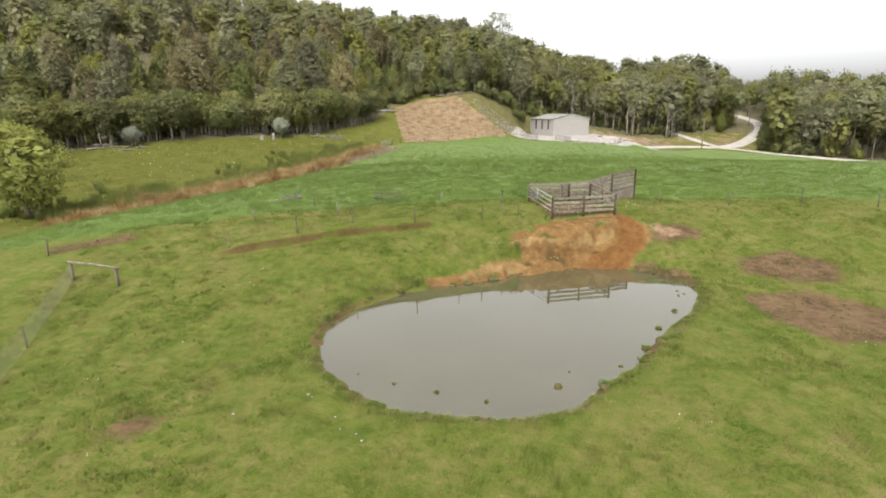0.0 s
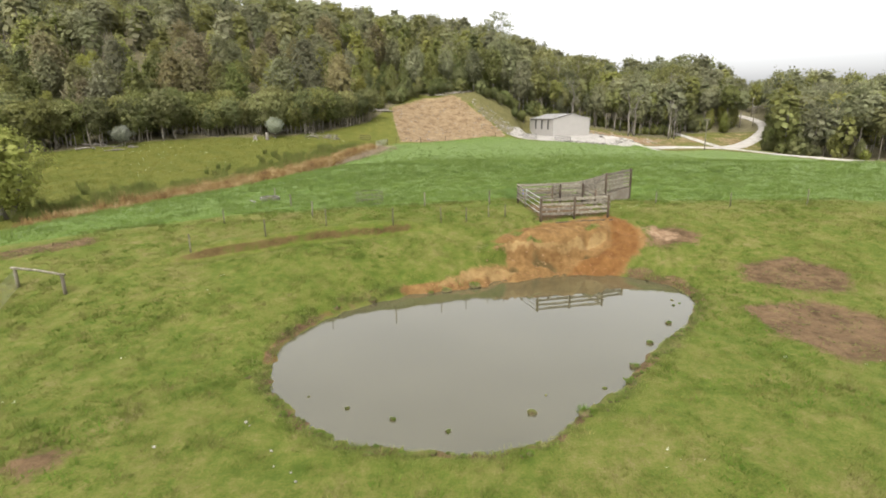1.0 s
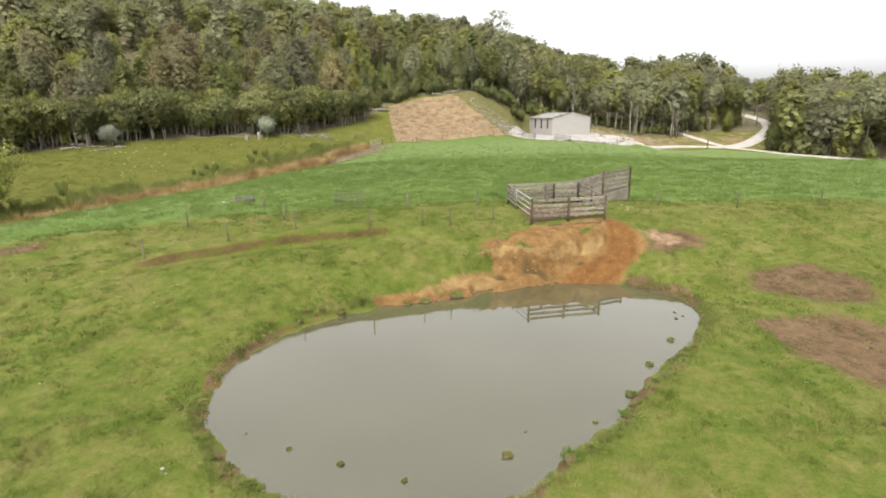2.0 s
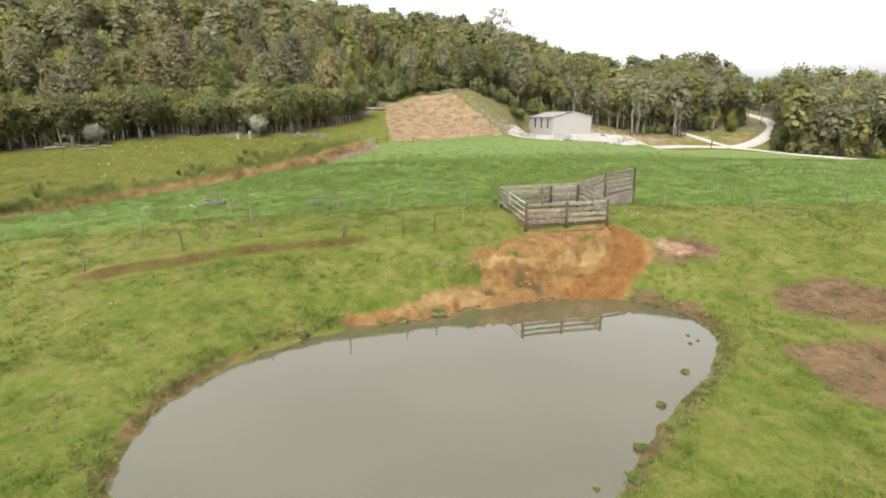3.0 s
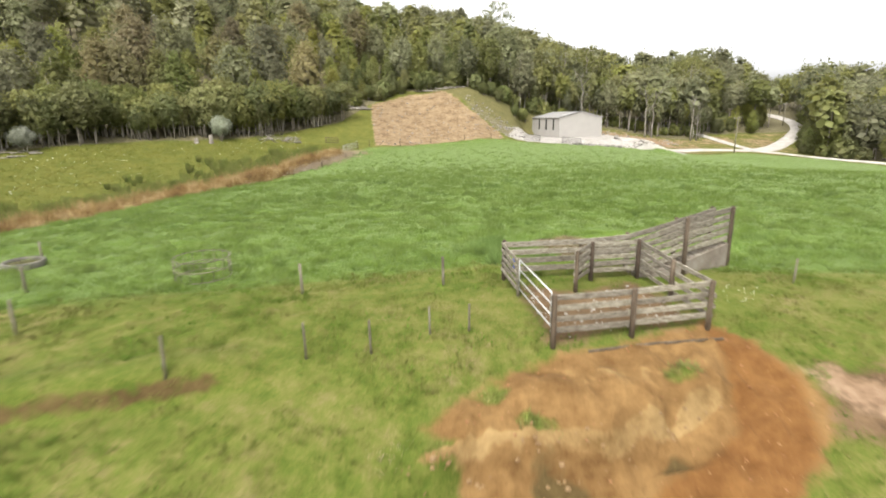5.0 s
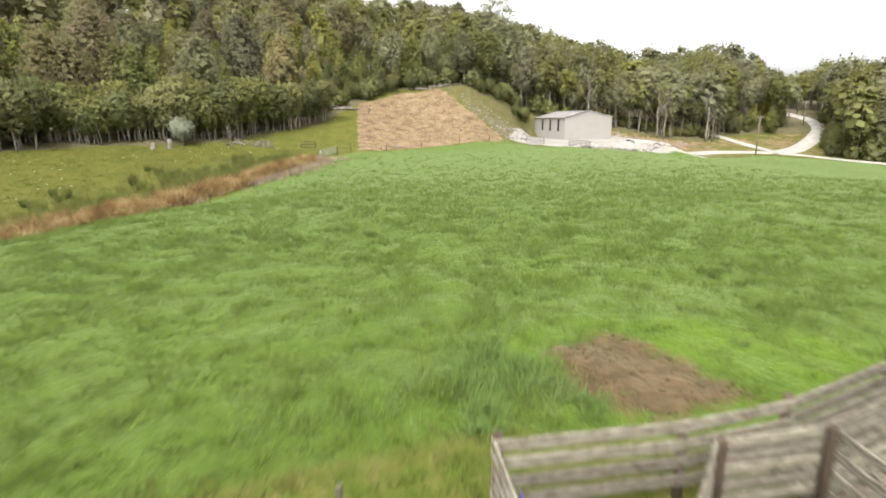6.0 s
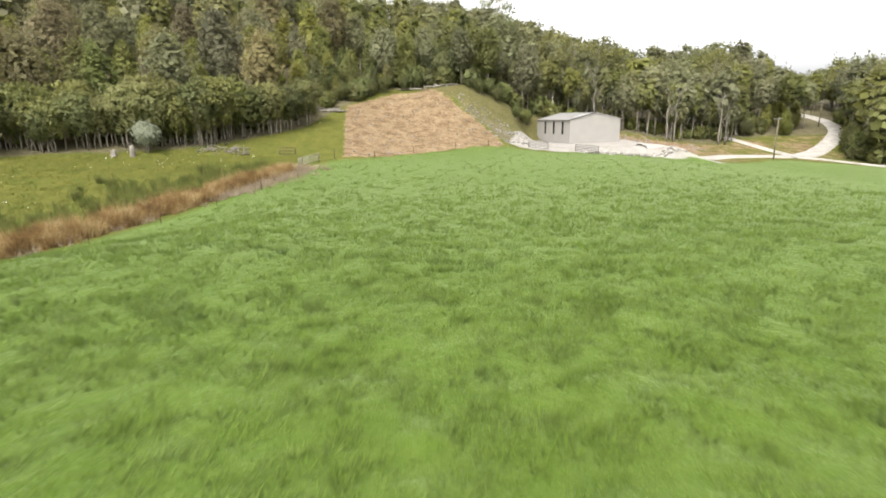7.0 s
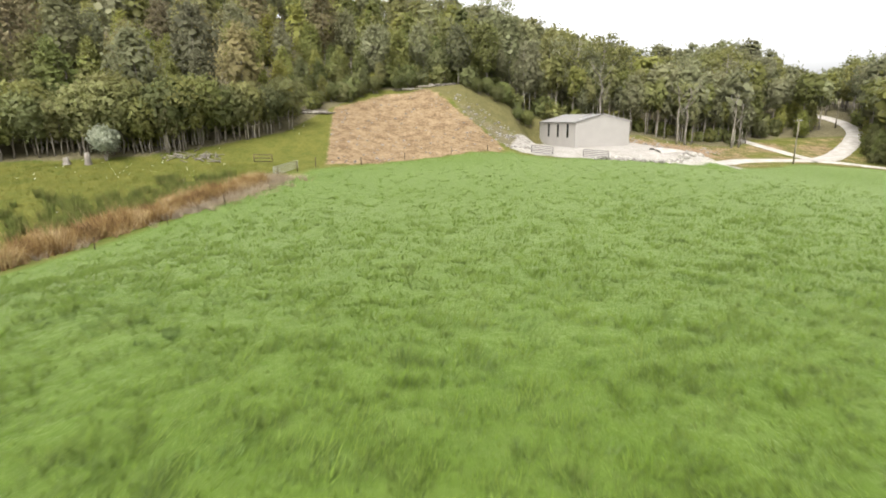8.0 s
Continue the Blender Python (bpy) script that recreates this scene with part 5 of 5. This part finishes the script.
# ---- trough, hay ring, stumps, stones ----
def trough(x, y):
    ob = root("water_trough", (x, y, at(x, y)), "round low concrete water trough in the paddock", "trough")
    bm = bmesh.new()
    prof = [(0.80, -0.15), (0.82, 0.24), (0.80, 0.28), (0.72, 0.28), (0.69, 0.25), (0.66, 0.1), (0.0, 0.08)]
    rings = []
    for r, z in prof:
        rings.append([bm.verts.new((math.cos(2 * math.pi * k / 36) * max(r, 0.01), math.sin(2 * math.pi * k / 36) * max(r, 0.01), z)) for k in range(36)])
    for a, b in zip(rings, rings[1:]):
        for k in range(36):
            bm.faces.new((a[k], a[(k + 1) % 36], b[(k + 1) % 36], b[k])).smooth = True
    part("basin", bm, TROUGH, ob)
    bm = bmesh.new()
    bm.faces.new([bm.verts.new((math.cos(2 * math.pi * k / 36) * 0.685, math.sin(2 * math.pi * k / 36) * 0.685, 0.2)) for k in range(36)])
    part("trough_water", bm, WATER, ob)
    part("standpipe", tube(bmesh.new(), [(0.2, 0.8, -0.2), (0.18, 0.82, 0.95)], [0.05, 0.045], 8), GREYPOST, ob)
    return ob


trough(-13.95, 47.15)


def hay_ring(x, y):
    ob = root("hay_feeder", (x, y, at(x, y)), "round open steel hay feeder ring standing in grass", "hay feeder")
    r = 1.07

    def hoop(z):
        bm = bmesh.new()
        n = 40
        pts = [(math.cos(2 * math.pi * k / n) * r, math.sin(2 * math.pi * k / n) * r, z) for k in range(n + 1)]
        return tube(bm, pts, [0.02] * (n + 1), 6, False)

    for z in (0.06, 0.45, 0.86):
        part("hoop", hoop(z), GREYPOST, ob)
    for k in range(16):
        a = 2 * math.pi * k / 16
        part("bar", tube(bmesh.new(), [(math.cos(a) * r, math.sin(a) * r, 0.02), (math.cos(a) * r, math.sin(a) * r, 0.86)], [0.011, 0.011], 6), RUST, ob)
    return ob


hay_ring(-5.2, 45.5)


def stump(x, y, h, r, seed):
    g = random.Random(seed)
    bm = bmesh.new()
    rings = []
    for z, k in ((-0.2, 1.5), (0.1, 1.25), (0.4 * h, 1.0), (h, 0.85)):
        rings.append([bm.verts.new((math.cos(2 * math.pi * i / 12) * r * k * g.uniform(0.85, 1.15), math.sin(2 * math.pi * i / 12) * r * k * g.uniform(0.85, 1.15), z + (g.uniform(-0.12, 0.12) if z == h else 0))) for i in range(12)])
    for a, b in zip(rings, rings[1:]):
        for i in range(12):
            bm.faces.new((a[i], a[(i + 1) % 12], b[(i + 1) % 12], b[i])).smooth = True
    bm.faces.new(rings[-1])
    ob = part("tree_stump", bm, DEADWOOD)
    ob.matrix_basis = pose(x, y, at(x, y))
    tagged(ob, "short bleached tree stump in rough meadow grass", "stump", "meadow stumps")


for x, y, h, r, s in ((-40.3, 124.0, 1.5, 0.36, 1), (-42.9, 123.6, 0.9, 0.38, 2), (-24.5, 141, 0.7, 0.3, 3)):
    stump(x, y, h, r, s)


def log(x, y, ln, r, turn, seed, tilt=0.0):
    g = random.Random(seed)
    pts = [((u - 0.5) * ln, g.uniform(-0.12, 0.12), 0.55 * r + g.uniform(0, 0.12)) for u in (0, 0.25, 0.5, 0.75, 1)]
    bm = tube(bmesh.new(), pts, [r * 1.1, r, r * 0.95, r * 0.8, r * 0.6], 9)
    ob = part("fallen_log", bm, DEADWOOD)
    ob.matrix_basis = pose(x, y, at(x, y) + 0.12 * math.sin(math.radians(abs(tilt))) * ln, 0, tilt, turn)
    tagged(ob, "bleached fallen log lying in rough grass", "log", "fallen logs")


g = random.Random(21)
for k in range(16):
    log(-23 + g.uniform(-5, 7), 157.5 + g.uniform(-1.2, 1.2), g.uniform(2.5, 6), g.uniform(0.12, 0.26), g.uniform(-12, 25), k)
for k in range(34):
    log(-30 + g.gauss(0, 2.2), 129.5 + g.gauss(0, 1.2), g.uniform(1.0, 3.4), g.uniform(0.04, 0.12), g.uniform(0, 180), 30 + k, g.uniform(-22, 22))
for k in range(12):
    log(-68 + g.uniform(-5, 5), 110 + g.uniform(-3, 3), g.uniform(2, 5), g.uniform(0.1, 0.22), g.uniform(0, 180), 60 + k)
for k in range(10):
    log(-2 + g.uniform(-9, 10), 178 + g.uniform(-2, 1.5), g.uniform(2, 5), g.uniform(0.1, 0.24), g.uniform(-30, 40), 90 + k)


def scattered_stones(name, pts, lo, hi, material, seed, label):
    """Loose stones too many to count, in one mesh."""
    g = random.Random(seed)
    verts, faces = [], []
    base = bmesh.new()
    bmesh.ops.create_icosphere(base, subdivisions=1, radius=1.0)
    bv = [v.co.copy() for v in base.verts]
    bf = [[v.index for v in f.verts] for f in base.faces]
    base.free()
    for x, y in pts:
        s = lo * (hi / lo) ** (g.random() ** 2)
        o, z = len(verts), at(x, y)
        off = Vector((g.random() * 50, g.random() * 50, 0))
        for v in bv:
            k = s * (1 + 0.5 * noise.noise(v * 1.4 + off))
            verts.append((x + v.x * k * 1.2, y + v.y * k, z + s * 0.25 + v.z * k * 0.7))
        faces += [[o + i for i in f] for f in bf]
    me = bpy.data.meshes.new(name)
    fill(me, verts, faces, smooth=False)
    me.materials.append(material)
    tagged(new(name, me), label, "stones", kind="stuff")


def in_poly(poly, n, seed):
    g = random.Random(seed)
    xs, ys = [p[0] for p in poly], [p[1] for p in poly]
    out = []
    while len(out) < n:
        x, y = g.uniform(min(xs), max(xs)), g.uniform(min(ys), max(ys))
        if inside(np.array([x]), np.array([y]), poly)[0] > 0:
            out.append((x, y))
    return out


scattered_stones("rubble", in_poly(RUBBLE, 240, 3) + in_poly(SPOIL, 200, 35), 0.06, 0.36, ROCK, 4, "pale broken rock on the cut slope")
scattered_stones("slope_debris", in_poly(CLEARING, 420, 5), 0.05, 0.26, BARK, 6, "scattered sticks and stones on bare soil")
scattered_stones("clay_crumbs", in_poly(CLAY, 360, 7), 0.012, 0.05, CRUMB, 8, "crumbled clay lumps on the pond bank")
scattered_stones("yard_stones", in_poly(MUD[4], 140, 9), 0.02, 0.07, ROCK, 10, "small pale stones on trampled yard soil")

shore = []
while len(shore) < 170:
    a, u = rnd.uniform(0.55, 2.3), rnd.gauss(0.15, 0.22)
    q = a / (2 * math.pi) * len(POND_R)
    i = int(q)
    r = POND_R[i] + (POND_R[i + 1] - POND_R[i]) * (q - i) + u
    shore.append((POND[0] + math.cos(a) * r, POND[1] + math.sin(a) * r))
scattered_stones("shore_lumps", shore, 0.02, 0.08, CRUMB, 12, "crumbled clay lumps at the water's edge")

ledge = []
for k in range(70):
    u = rnd.uniform(0, len(LEDGE) - 1.001)
    i = int(u)
    (ax, ay), (bx, by) = LEDGE[i], LEDGE[i + 1]
    ledge.append((ax + (bx - ax) * (u - i), ay + (by - ay) * (u - i) + rnd.gauss(0.0, 0.10)))
scattered_stones("ledge_lumps", ledge, 0.03, 0.09, LUMP, 13, "broken tan clay along the slipped ledge")

rock = part("edging_rock", lump(bmesh.new(), (0, 0, 0), 0.5, 3, 0.75), ROCK)
tagged(rock, "pale quarried rock edging the gravel pad", "rock", "rocks round the gravel pad")
g = random.Random(31)
first = True
for k in range(90):
    u = k / 90
    x = 30.5 + 24 * u + g.uniform(-0.6, 0.6)
    y = 141.2 + (1.5 * u if u < 0.5 else 0.75 + 22 * (u - 0.5)) + g.uniform(-0.8, 0.8)
    m = pose(x, y, at(x, y) + 0.12, g.uniform(-20, 20), g.uniform(-20, 20), g.uniform(0, 360)) @ Matrix.Diagonal((*[g.uniform(0.6, 1.5)] * 3, 1))
    if first:
        rock.matrix_basis = m
        first = False
    else:
        copy_thing(rock, m)
for x, y, s in ((-5.35, 18.4, 0.16), (-5.15, 18.2, 0.1), (-7.6, 16.9, 0.14), (-4.0, 16.9, 0.12), (-2.85, 15.5, 0.12), (-3.1, 15.9, 0.09), (-3.7, 16.2, 0.08), (-14.8, 45.9, 0.35), (-14.4, 46.5, 0.28), (-15.2, 46.2, 0.3)):
    m = pose(x, y, at(x, y) + 0.05, 0, 0, s * 999) @ Matrix.Diagonal((s, s, s, 1))
    copy_thing(rock, m)["label"] = "small pale rock lying on the ground"


# ---- grass, rushes, flowers ----
def spread(n, x0, x1, y0, y1, seed, test):
    g = np.random.RandomState(seed)
    x, y = g.uniform(x0, x1, n), g.uniform(y0, y1, n)
    keep = test(x, y)
    x, y = x[keep], y[keep]
    return np.stack([x, y, land(x, y)], 1)


LANE_X, LANE_Y = [-40, -15, 0, 6.9, 18, 40], [30, 41, 45, 47.5, 46, 45]


def bare(x, y):
    b = inside(x, y, CLAY) > -0.15
    for p in MUD:
        b |= inside(x, y, p) > 0.1
    return b | (pond_out(x, y) < 0.25)


def stuff(name, me, label, category):
    return tagged(new(name, me), label, category, kind="stuff")


c = spread(66000, -24, 34, 12, 48, 1, lambda x, y: ~bare(x, y) & (y < np.interp(x, LANE_X, LANE_Y) + 0.5))
clump = vnoise(c[:, 0], c[:, 1], 0.55, 22) + 0.6 * vnoise(c[:, 0], c[:, 1], 1.7, 21)
c = c[clump > -0.75]
hgt = 0.06 + 0.13 * (clump[clump > -0.75] + 0.35).clip(0, 2)
stuff("pasture_grass", blades("pasture_grass", c, 5, hgt, 0.030, 0.14, BLADE, 2, 0.7, 0.35), "grazed yellowish green pasture grass", "grass")
c = spread(12000, -24, 34, 12, 46, 101, lambda x, y: ~bare(x, y) & (y < np.interp(x, LANE_X, LANE_Y)) & (vnoise(x, y, 2.8, 102) + 0.5 * vnoise(x, y, 0.9, 103) > 0.28 - 0.55 * sst(10, 13, x) * sst(7, 4, pond_out(x, y))))
stuff("pasture_tussocks", blades("pasture_tussocks", c, 8, 0.17, 0.034, 0.13, FRESHEN, 104, 0.8), "fresh green tussocks among grazed grass", "grass")


def thin(x, y, seed):
    g = np.random.RandomState(seed)
    return g.uniform(0, 1, len(x)) < np.exp(-np.maximum(0, y - 60) / 17.0 - np.maximum(0, np.abs(x - 6) - 16) / 40.0)


FAR_X, FAR_Y = [-14, -4, 7, 17, 25, 45, 82], [123, 132, 137, 145, 140, 142, 170]
c = spread(320000, -60, 90, 28, 150, 3, lambda x, y: (y >= np.interp(x, LANE_X, LANE_Y)) & (x > gully_x(y) + 4) & (y < np.interp(x, FAR_X, FAR_Y)) & thin(x, y, 6))
c = c[~bare(c[:, 0], c[:, 1])]
clump = (vnoise(c[:, 0], c[:, 1], 0.75, 23) + 0.15 * vnoise(c[:, 0], c[:, 1], 1.9, 24) + 0.5).clip(0, 1.5)
hgt = (0.10 + 0.19 * clump) * np.where(inside(c[:, 0], c[:, 1], FRESH) > 0, 0.5, 1.0)
c[:, 2] += 0.06 * clump
wide = 0.034 + 0.0009 * np.maximum(0, c[:, 1] - 56)
stuff("paddock_grass", blades("paddock_grass", c, 7, hgt, wide, 0.2 + 2 * (wide - 0.034), LUSH, 4, 0.9, 0.28), "long lush green paddock grass", "grass")

c = spread(7000, -24, 34, 46, 76, 51, lambda x, y: (y >= np.interp(x, LANE_X, LANE_Y) + 0.4) & (x > gully_x(y) + 6) & (vnoise(x, y, 0.9, 52) + 0.5 * vnoise(x, y, 5.5, 53) > 0.42))
c = c[~bare(c[:, 0], c[:, 1])]
stuff("long_grass", blades("long_grass", c, 12, 0.30 + 0.10 * vnoise(c[:, 0], c[:, 1], 2.0, 54), 0.028, 0.2, LONG, 55, 0.85, 0.6), "clumps of longer bluish green grass", "grass")
c = spread(900, 2.5, 9.5, 47.0, 53.5, 74, lambda x, y: (np.hypot((x - 7.6) / 2.4, (y - 49.2) / 2.4) < 1) & (vnoise(x, y, 0.9, 75) > -0.15))
c = c[~bare(c[:, 0], c[:, 1])]
stuff("rank_grass", blades("rank_grass", c, 12, 0.42, 0.034, 0.2, LONG, 76, 0.8), "rank bluish green grass beside the bare soil", "grass")
c = spread(9000, 0, 16, 32, 41, 56, lambda x, y: (inside(x, y, CLAY) > -0.1) & (pond_out(x, y) > 0.1) & ((spots_of(TURF, x, y, 0.8) > 0.55) | (spots_of([(2.2, 33.05, 0.5, 0.35), (1.1, 32.35, 0.5, 0.3), (0.2, 32.0, 0.4, 0.25)], x, y, 1.0) > 0.5)))
stuff("bank_tufts", blades("bank_tufts", c, 7, 0.12, 0.03, 0.15, TUSSOCK, 58, 0.6), "sparse dull grass on the clay bank", "grass")
for k, p in enumerate(MUD[:4]):
    c = np.array([(x, y, at(x, y)) for x, y in in_poly(p, 260, 60 + k)])
    c = c[vnoise(c[:, 0], c[:, 1], 0.7, 61 + k) > 0.1]
    stuff("mud_tufts", blades("mud_tufts", c, 6, 0.10, 0.03, 0.14, TUSSOCK, 66 + k, 0.7), "trampled tufts on bare mud", "grass")
scattered_stones("mud_clods", sum((in_poly(p, 260, 80 + k) for k, p in enumerate(MUD[:4])), []), 0.015, 0.07, CLOD, 90, "small clods on trampled bare soil")

c = np.array([(x, y, at(x, y)) for x, y in in_poly(CLEARING, 1500, 95)])
c = c[vnoise(c[:, 0], 2.5 * c[:, 1], 6.0, 96) > 0.1]
stuff("dead_tufts", blades("dead_tufts", c, 8, 0.22, 0.05, 0.35, DULL, 97, 0.8), "dry brown tufts on the cleared slope", "grass")

c = np.array([(3.3 + dx, 35.9 + dy, at(3.3 + dx, 35.9 + dy)) for dx, dy in ((0, 0), (0.25, 0.15), (-0.2, 0.1), (0.1, -0.25), (0.4, 0.35))])
stuff("pale_weed", blades("pale_weed", c, 16, 0.13, 0.03, 0.2, STRAW, 98, 0.9), "pale withered weed above the clay bank", "weed")

# rush belt along the gully
g = np.random.RandomState(8)
yy = 57 + 61 * np.power(g.uniform(0, 1, 420), 0.85)
back = np.interp(yy, [56, 75, 95, 105, 118], [2.4, 3.8, 5.0, 3.6, 1.6])
xx = gully_x(yy) + 0.8 - back * g.uniform(0, 1, len(yy))
tall = g.uniform(0.95, 1.95, len(yy)) * np.interp(yy, [57, 75, 110, 118], [0.8, 1.0, 1.0, 0.8])
xx, yy, tall = np.repeat(xx, 11) + g.normal(0, 0.38, 4620), np.repeat(yy, 11) + g.normal(0, 0.38, 4620), np.repeat(tall, 11)
c = np.stack([xx, yy, land(xx, yy)], 1)
stuff("dry_rushes", blades("dry_rushes", c, 12, tall * g.uniform(0.6, 1.15, len(c)), 0.065, 0.26, SEDGE, 9, 0.42), "tall russet dry rushes along the gully", "rushes")

g = np.random.RandomState(28)
yy = np.concatenate([g.uniform(60, 121, 260), g.uniform(104, 121, 640)])
xx = gully_x(yy) + g.normal(0, 1, len(yy)) * np.interp(yy, [60, 95, 112], [0.6, 0.8, 1.6]) + 0.3
c = np.stack([xx, yy, land(xx, yy)], 1)
stuff("straw_rushes", blades("straw_rushes", c, 14, 0.7 * g.uniform(0.5, 1.3, len(c)), 0.06, 0.4, STRAW, 29, 0.7), "pale fallen straw among the rushes", "rushes")
rush = new("rush_tussock", blades("rush_tussock", np.zeros((1, 3)), 150, 1.15, 0.055, 0.30, RUSH, 12, 0.28))
tagged(rush, "dark green rush tussock in the wet meadow", "rush tussock", "rush tussocks")
g = random.Random(14)
n = 0
while n < 300:
    y = g.uniform(60, 118)
    x = float(gully_x(y)) - abs(g.gauss(0, 5.0)) - 2.6
    m = pose(x, y, at(x, y), 0, 0, g.uniform(0, 360)) @ Matrix.Diagonal((*[g.uniform(0.75, 1.6)] * 3, 1))
    if n == 0:
        rush.matrix_basis = m
    else:
        copy_thing(rush, m)
    n += 1
c = spread(15000, -80, -14, 56, 128, 15, lambda x, y: (x < gully_x(y) - 1) & (y < wood_edge(x) - 1))
stuff("meadow_grass", blades("meadow_grass", c, 6, 0.24, 0.07, 0.45, MEADOW, 16), "rough yellowish meadow grass", "grass")
c = spread(550, -75, -12, 84, 150, 17, lambda x, y: (x < gully_x(y) - 3) & (y < wood_edge(x) - 1) & (vnoise(x, y, 9, 31) > 0.15))
c[:, 2] += 0.3
stuff("meadow_flowers", blades("meadow_flowers", c, 2, 0.10, 0.10, 0.12, PETAL, 18, 0.9), "small white flower heads in the meadow", "flowers")
c = spread(26, 13.6, 16.2, 42.8, 44.2, 19, lambda x, y: x > 0)
stuff("daisies", blades("daisies", c, 2, 0.07, 0.035, 0.04, PETAL, 20, 0.8), "white daisies beside the loading ramp", "flowers")
c = spread(900, -16, 24, 12, 34, 21, lambda x, y: (pond_out(x, y) > 1.5) & (vnoise(x, y, 1.6, 33) > 0.72))
stuff("pasture_flowers", blades("pasture_flowers", c, 2, 0.08, 0.05, 0.05, PETAL, 22, 0.8), "tiny white flowers in short grass", "flowers")

# ragged bank of the pond
g = np.random.RandomState(23)
ang = g.uniform(0, 2 * np.pi, 3800)
rr = np.interp(ang, np.linspace(0, 2 * np.pi, len(POND_R) + 1), list(POND_R) + [POND_R[0]])
off = np.abs(g.normal(0, 0.38, len(ang))) + 0.04
xx, yy = POND[0] + np.cos(ang) * (rr + off), POND[1] + np.sin(ang) * (rr + off)
keep = (inside(xx, yy, CLAY) < -0.3) & (vnoise(xx, yy, 0.7, 41) > -0.35)
c = np.stack([xx, yy, land(xx, yy)], 1)[keep]
stuff("bank_grass", blades("bank_grass", c, 8, 0.07 + 0.10 * vnoise(c[:, 0], c[:, 1], 0.8, 42).clip(0, 1), 0.045, 0.16, TUSSOCK, 24, 0.6), "ragged trampled grass along the pond's edge", "grass")


def clod(x, y, s, seed, wet):
    s = s * (0.75 if wet else 1.0)
    ob = part("grass_clod", lump(bmesh.new(), (0, 0, 0), s, seed, 0.45), CLOD)
    ob.matrix_basis = pose(x, y, (0.0 if wet else at(x, y)) + s * 0.12)
    tagged(ob, "earthy grass clod standing in shallow water" if wet else "earthy grass clod on the pond's edge", "clod", "clods round the pond")
    g = np.random.RandomState(seed)
    a, r = g.uniform(0, 6.28, 16), np.sqrt(g.uniform(0, 0.85, 16))
    dome = np.stack([np.cos(a) * r * s, np.sin(a) * r * s, s * 0.42 * np.sqrt(1 - r * r)], 1)
    tuft = new("tuft", blades("tuft", dome, 11, s * 0.5, 0.03, s * 0.28, FRESHEN if seed % 3 else TUSSOCK, seed, 0.6))
    tuft.parent = ob


for k, (x, y, s) in enumerate(((12.2, 27.3, 0.2), (10.45, 25.0, 0.2), (13.7, 30.6, 0.09), (13.45, 29.8, 0.1), (13.9, 30.1, 0.08), (4.3, 19.3, 0.19), (-0.5, 18.9, 0.13), (1.4, 18.2, 0.12), (-2.2, 19.6, 0.11), (7.3, 21.0, 0.1), (5.0, 20.5, 0.06), (-3.8, 20.4, 0.06), (9.0, 22.7, 0.26), (14.6, 29.3, 0.15), (13.6, 27.7, 0.17), (8.4, 21.3, 0.25), (6.1, 19.0, 0.3), (-2.9, 30.45, 0.3), (-4.6, 29.15, 0.2), (2.9, 33.1, 0.32), (1.2, 32.3, 0.28), (0.3, 31.9, 0.22))):
    clod(x, y, s, 100 + k, pond_out(np.array([x]), np.array([y]))[0] < -0.15)

# the trampled, lumpy rim
g = random.Random(57)
models = [o for o in scene.objects if o.name.startswith("grass_clod") and o.parent is None][:9]
n = 0
while n < 150:
    a = g.uniform(-2.6, 0.75) if g.random() < 0.75 else g.uniform(0, 6.28)
    q = (a % (2 * math.pi)) / (2 * math.pi) * len(POND_R)
    i, u = int(q) % len(POND_R), q - int(q)
    r = POND_R[i] * (1 - u) + POND_R[(i + 1) % len(POND_R)] * u + abs(g.gauss(0.05, 0.35))
    x, y = POND[0] + math.cos(a) * r, POND[1] + math.sin(a) * r
    if inside(np.array([x]), np.array([y]), CLAY)[0] > -0.2:
        continue
    k = g.uniform(0.35, 0.95)
    made = copy_thing(g.choice(models), pose(x, y, max(at(x, y), 0.0) + 0.02, g.uniform(-10, 10), g.uniform(-10, 10), g.uniform(0, 360)) @ Matrix.Diagonal((k, k, k, 1)))
    made["label"] = "earthy grass clod on the pond's edge"
    n += 1
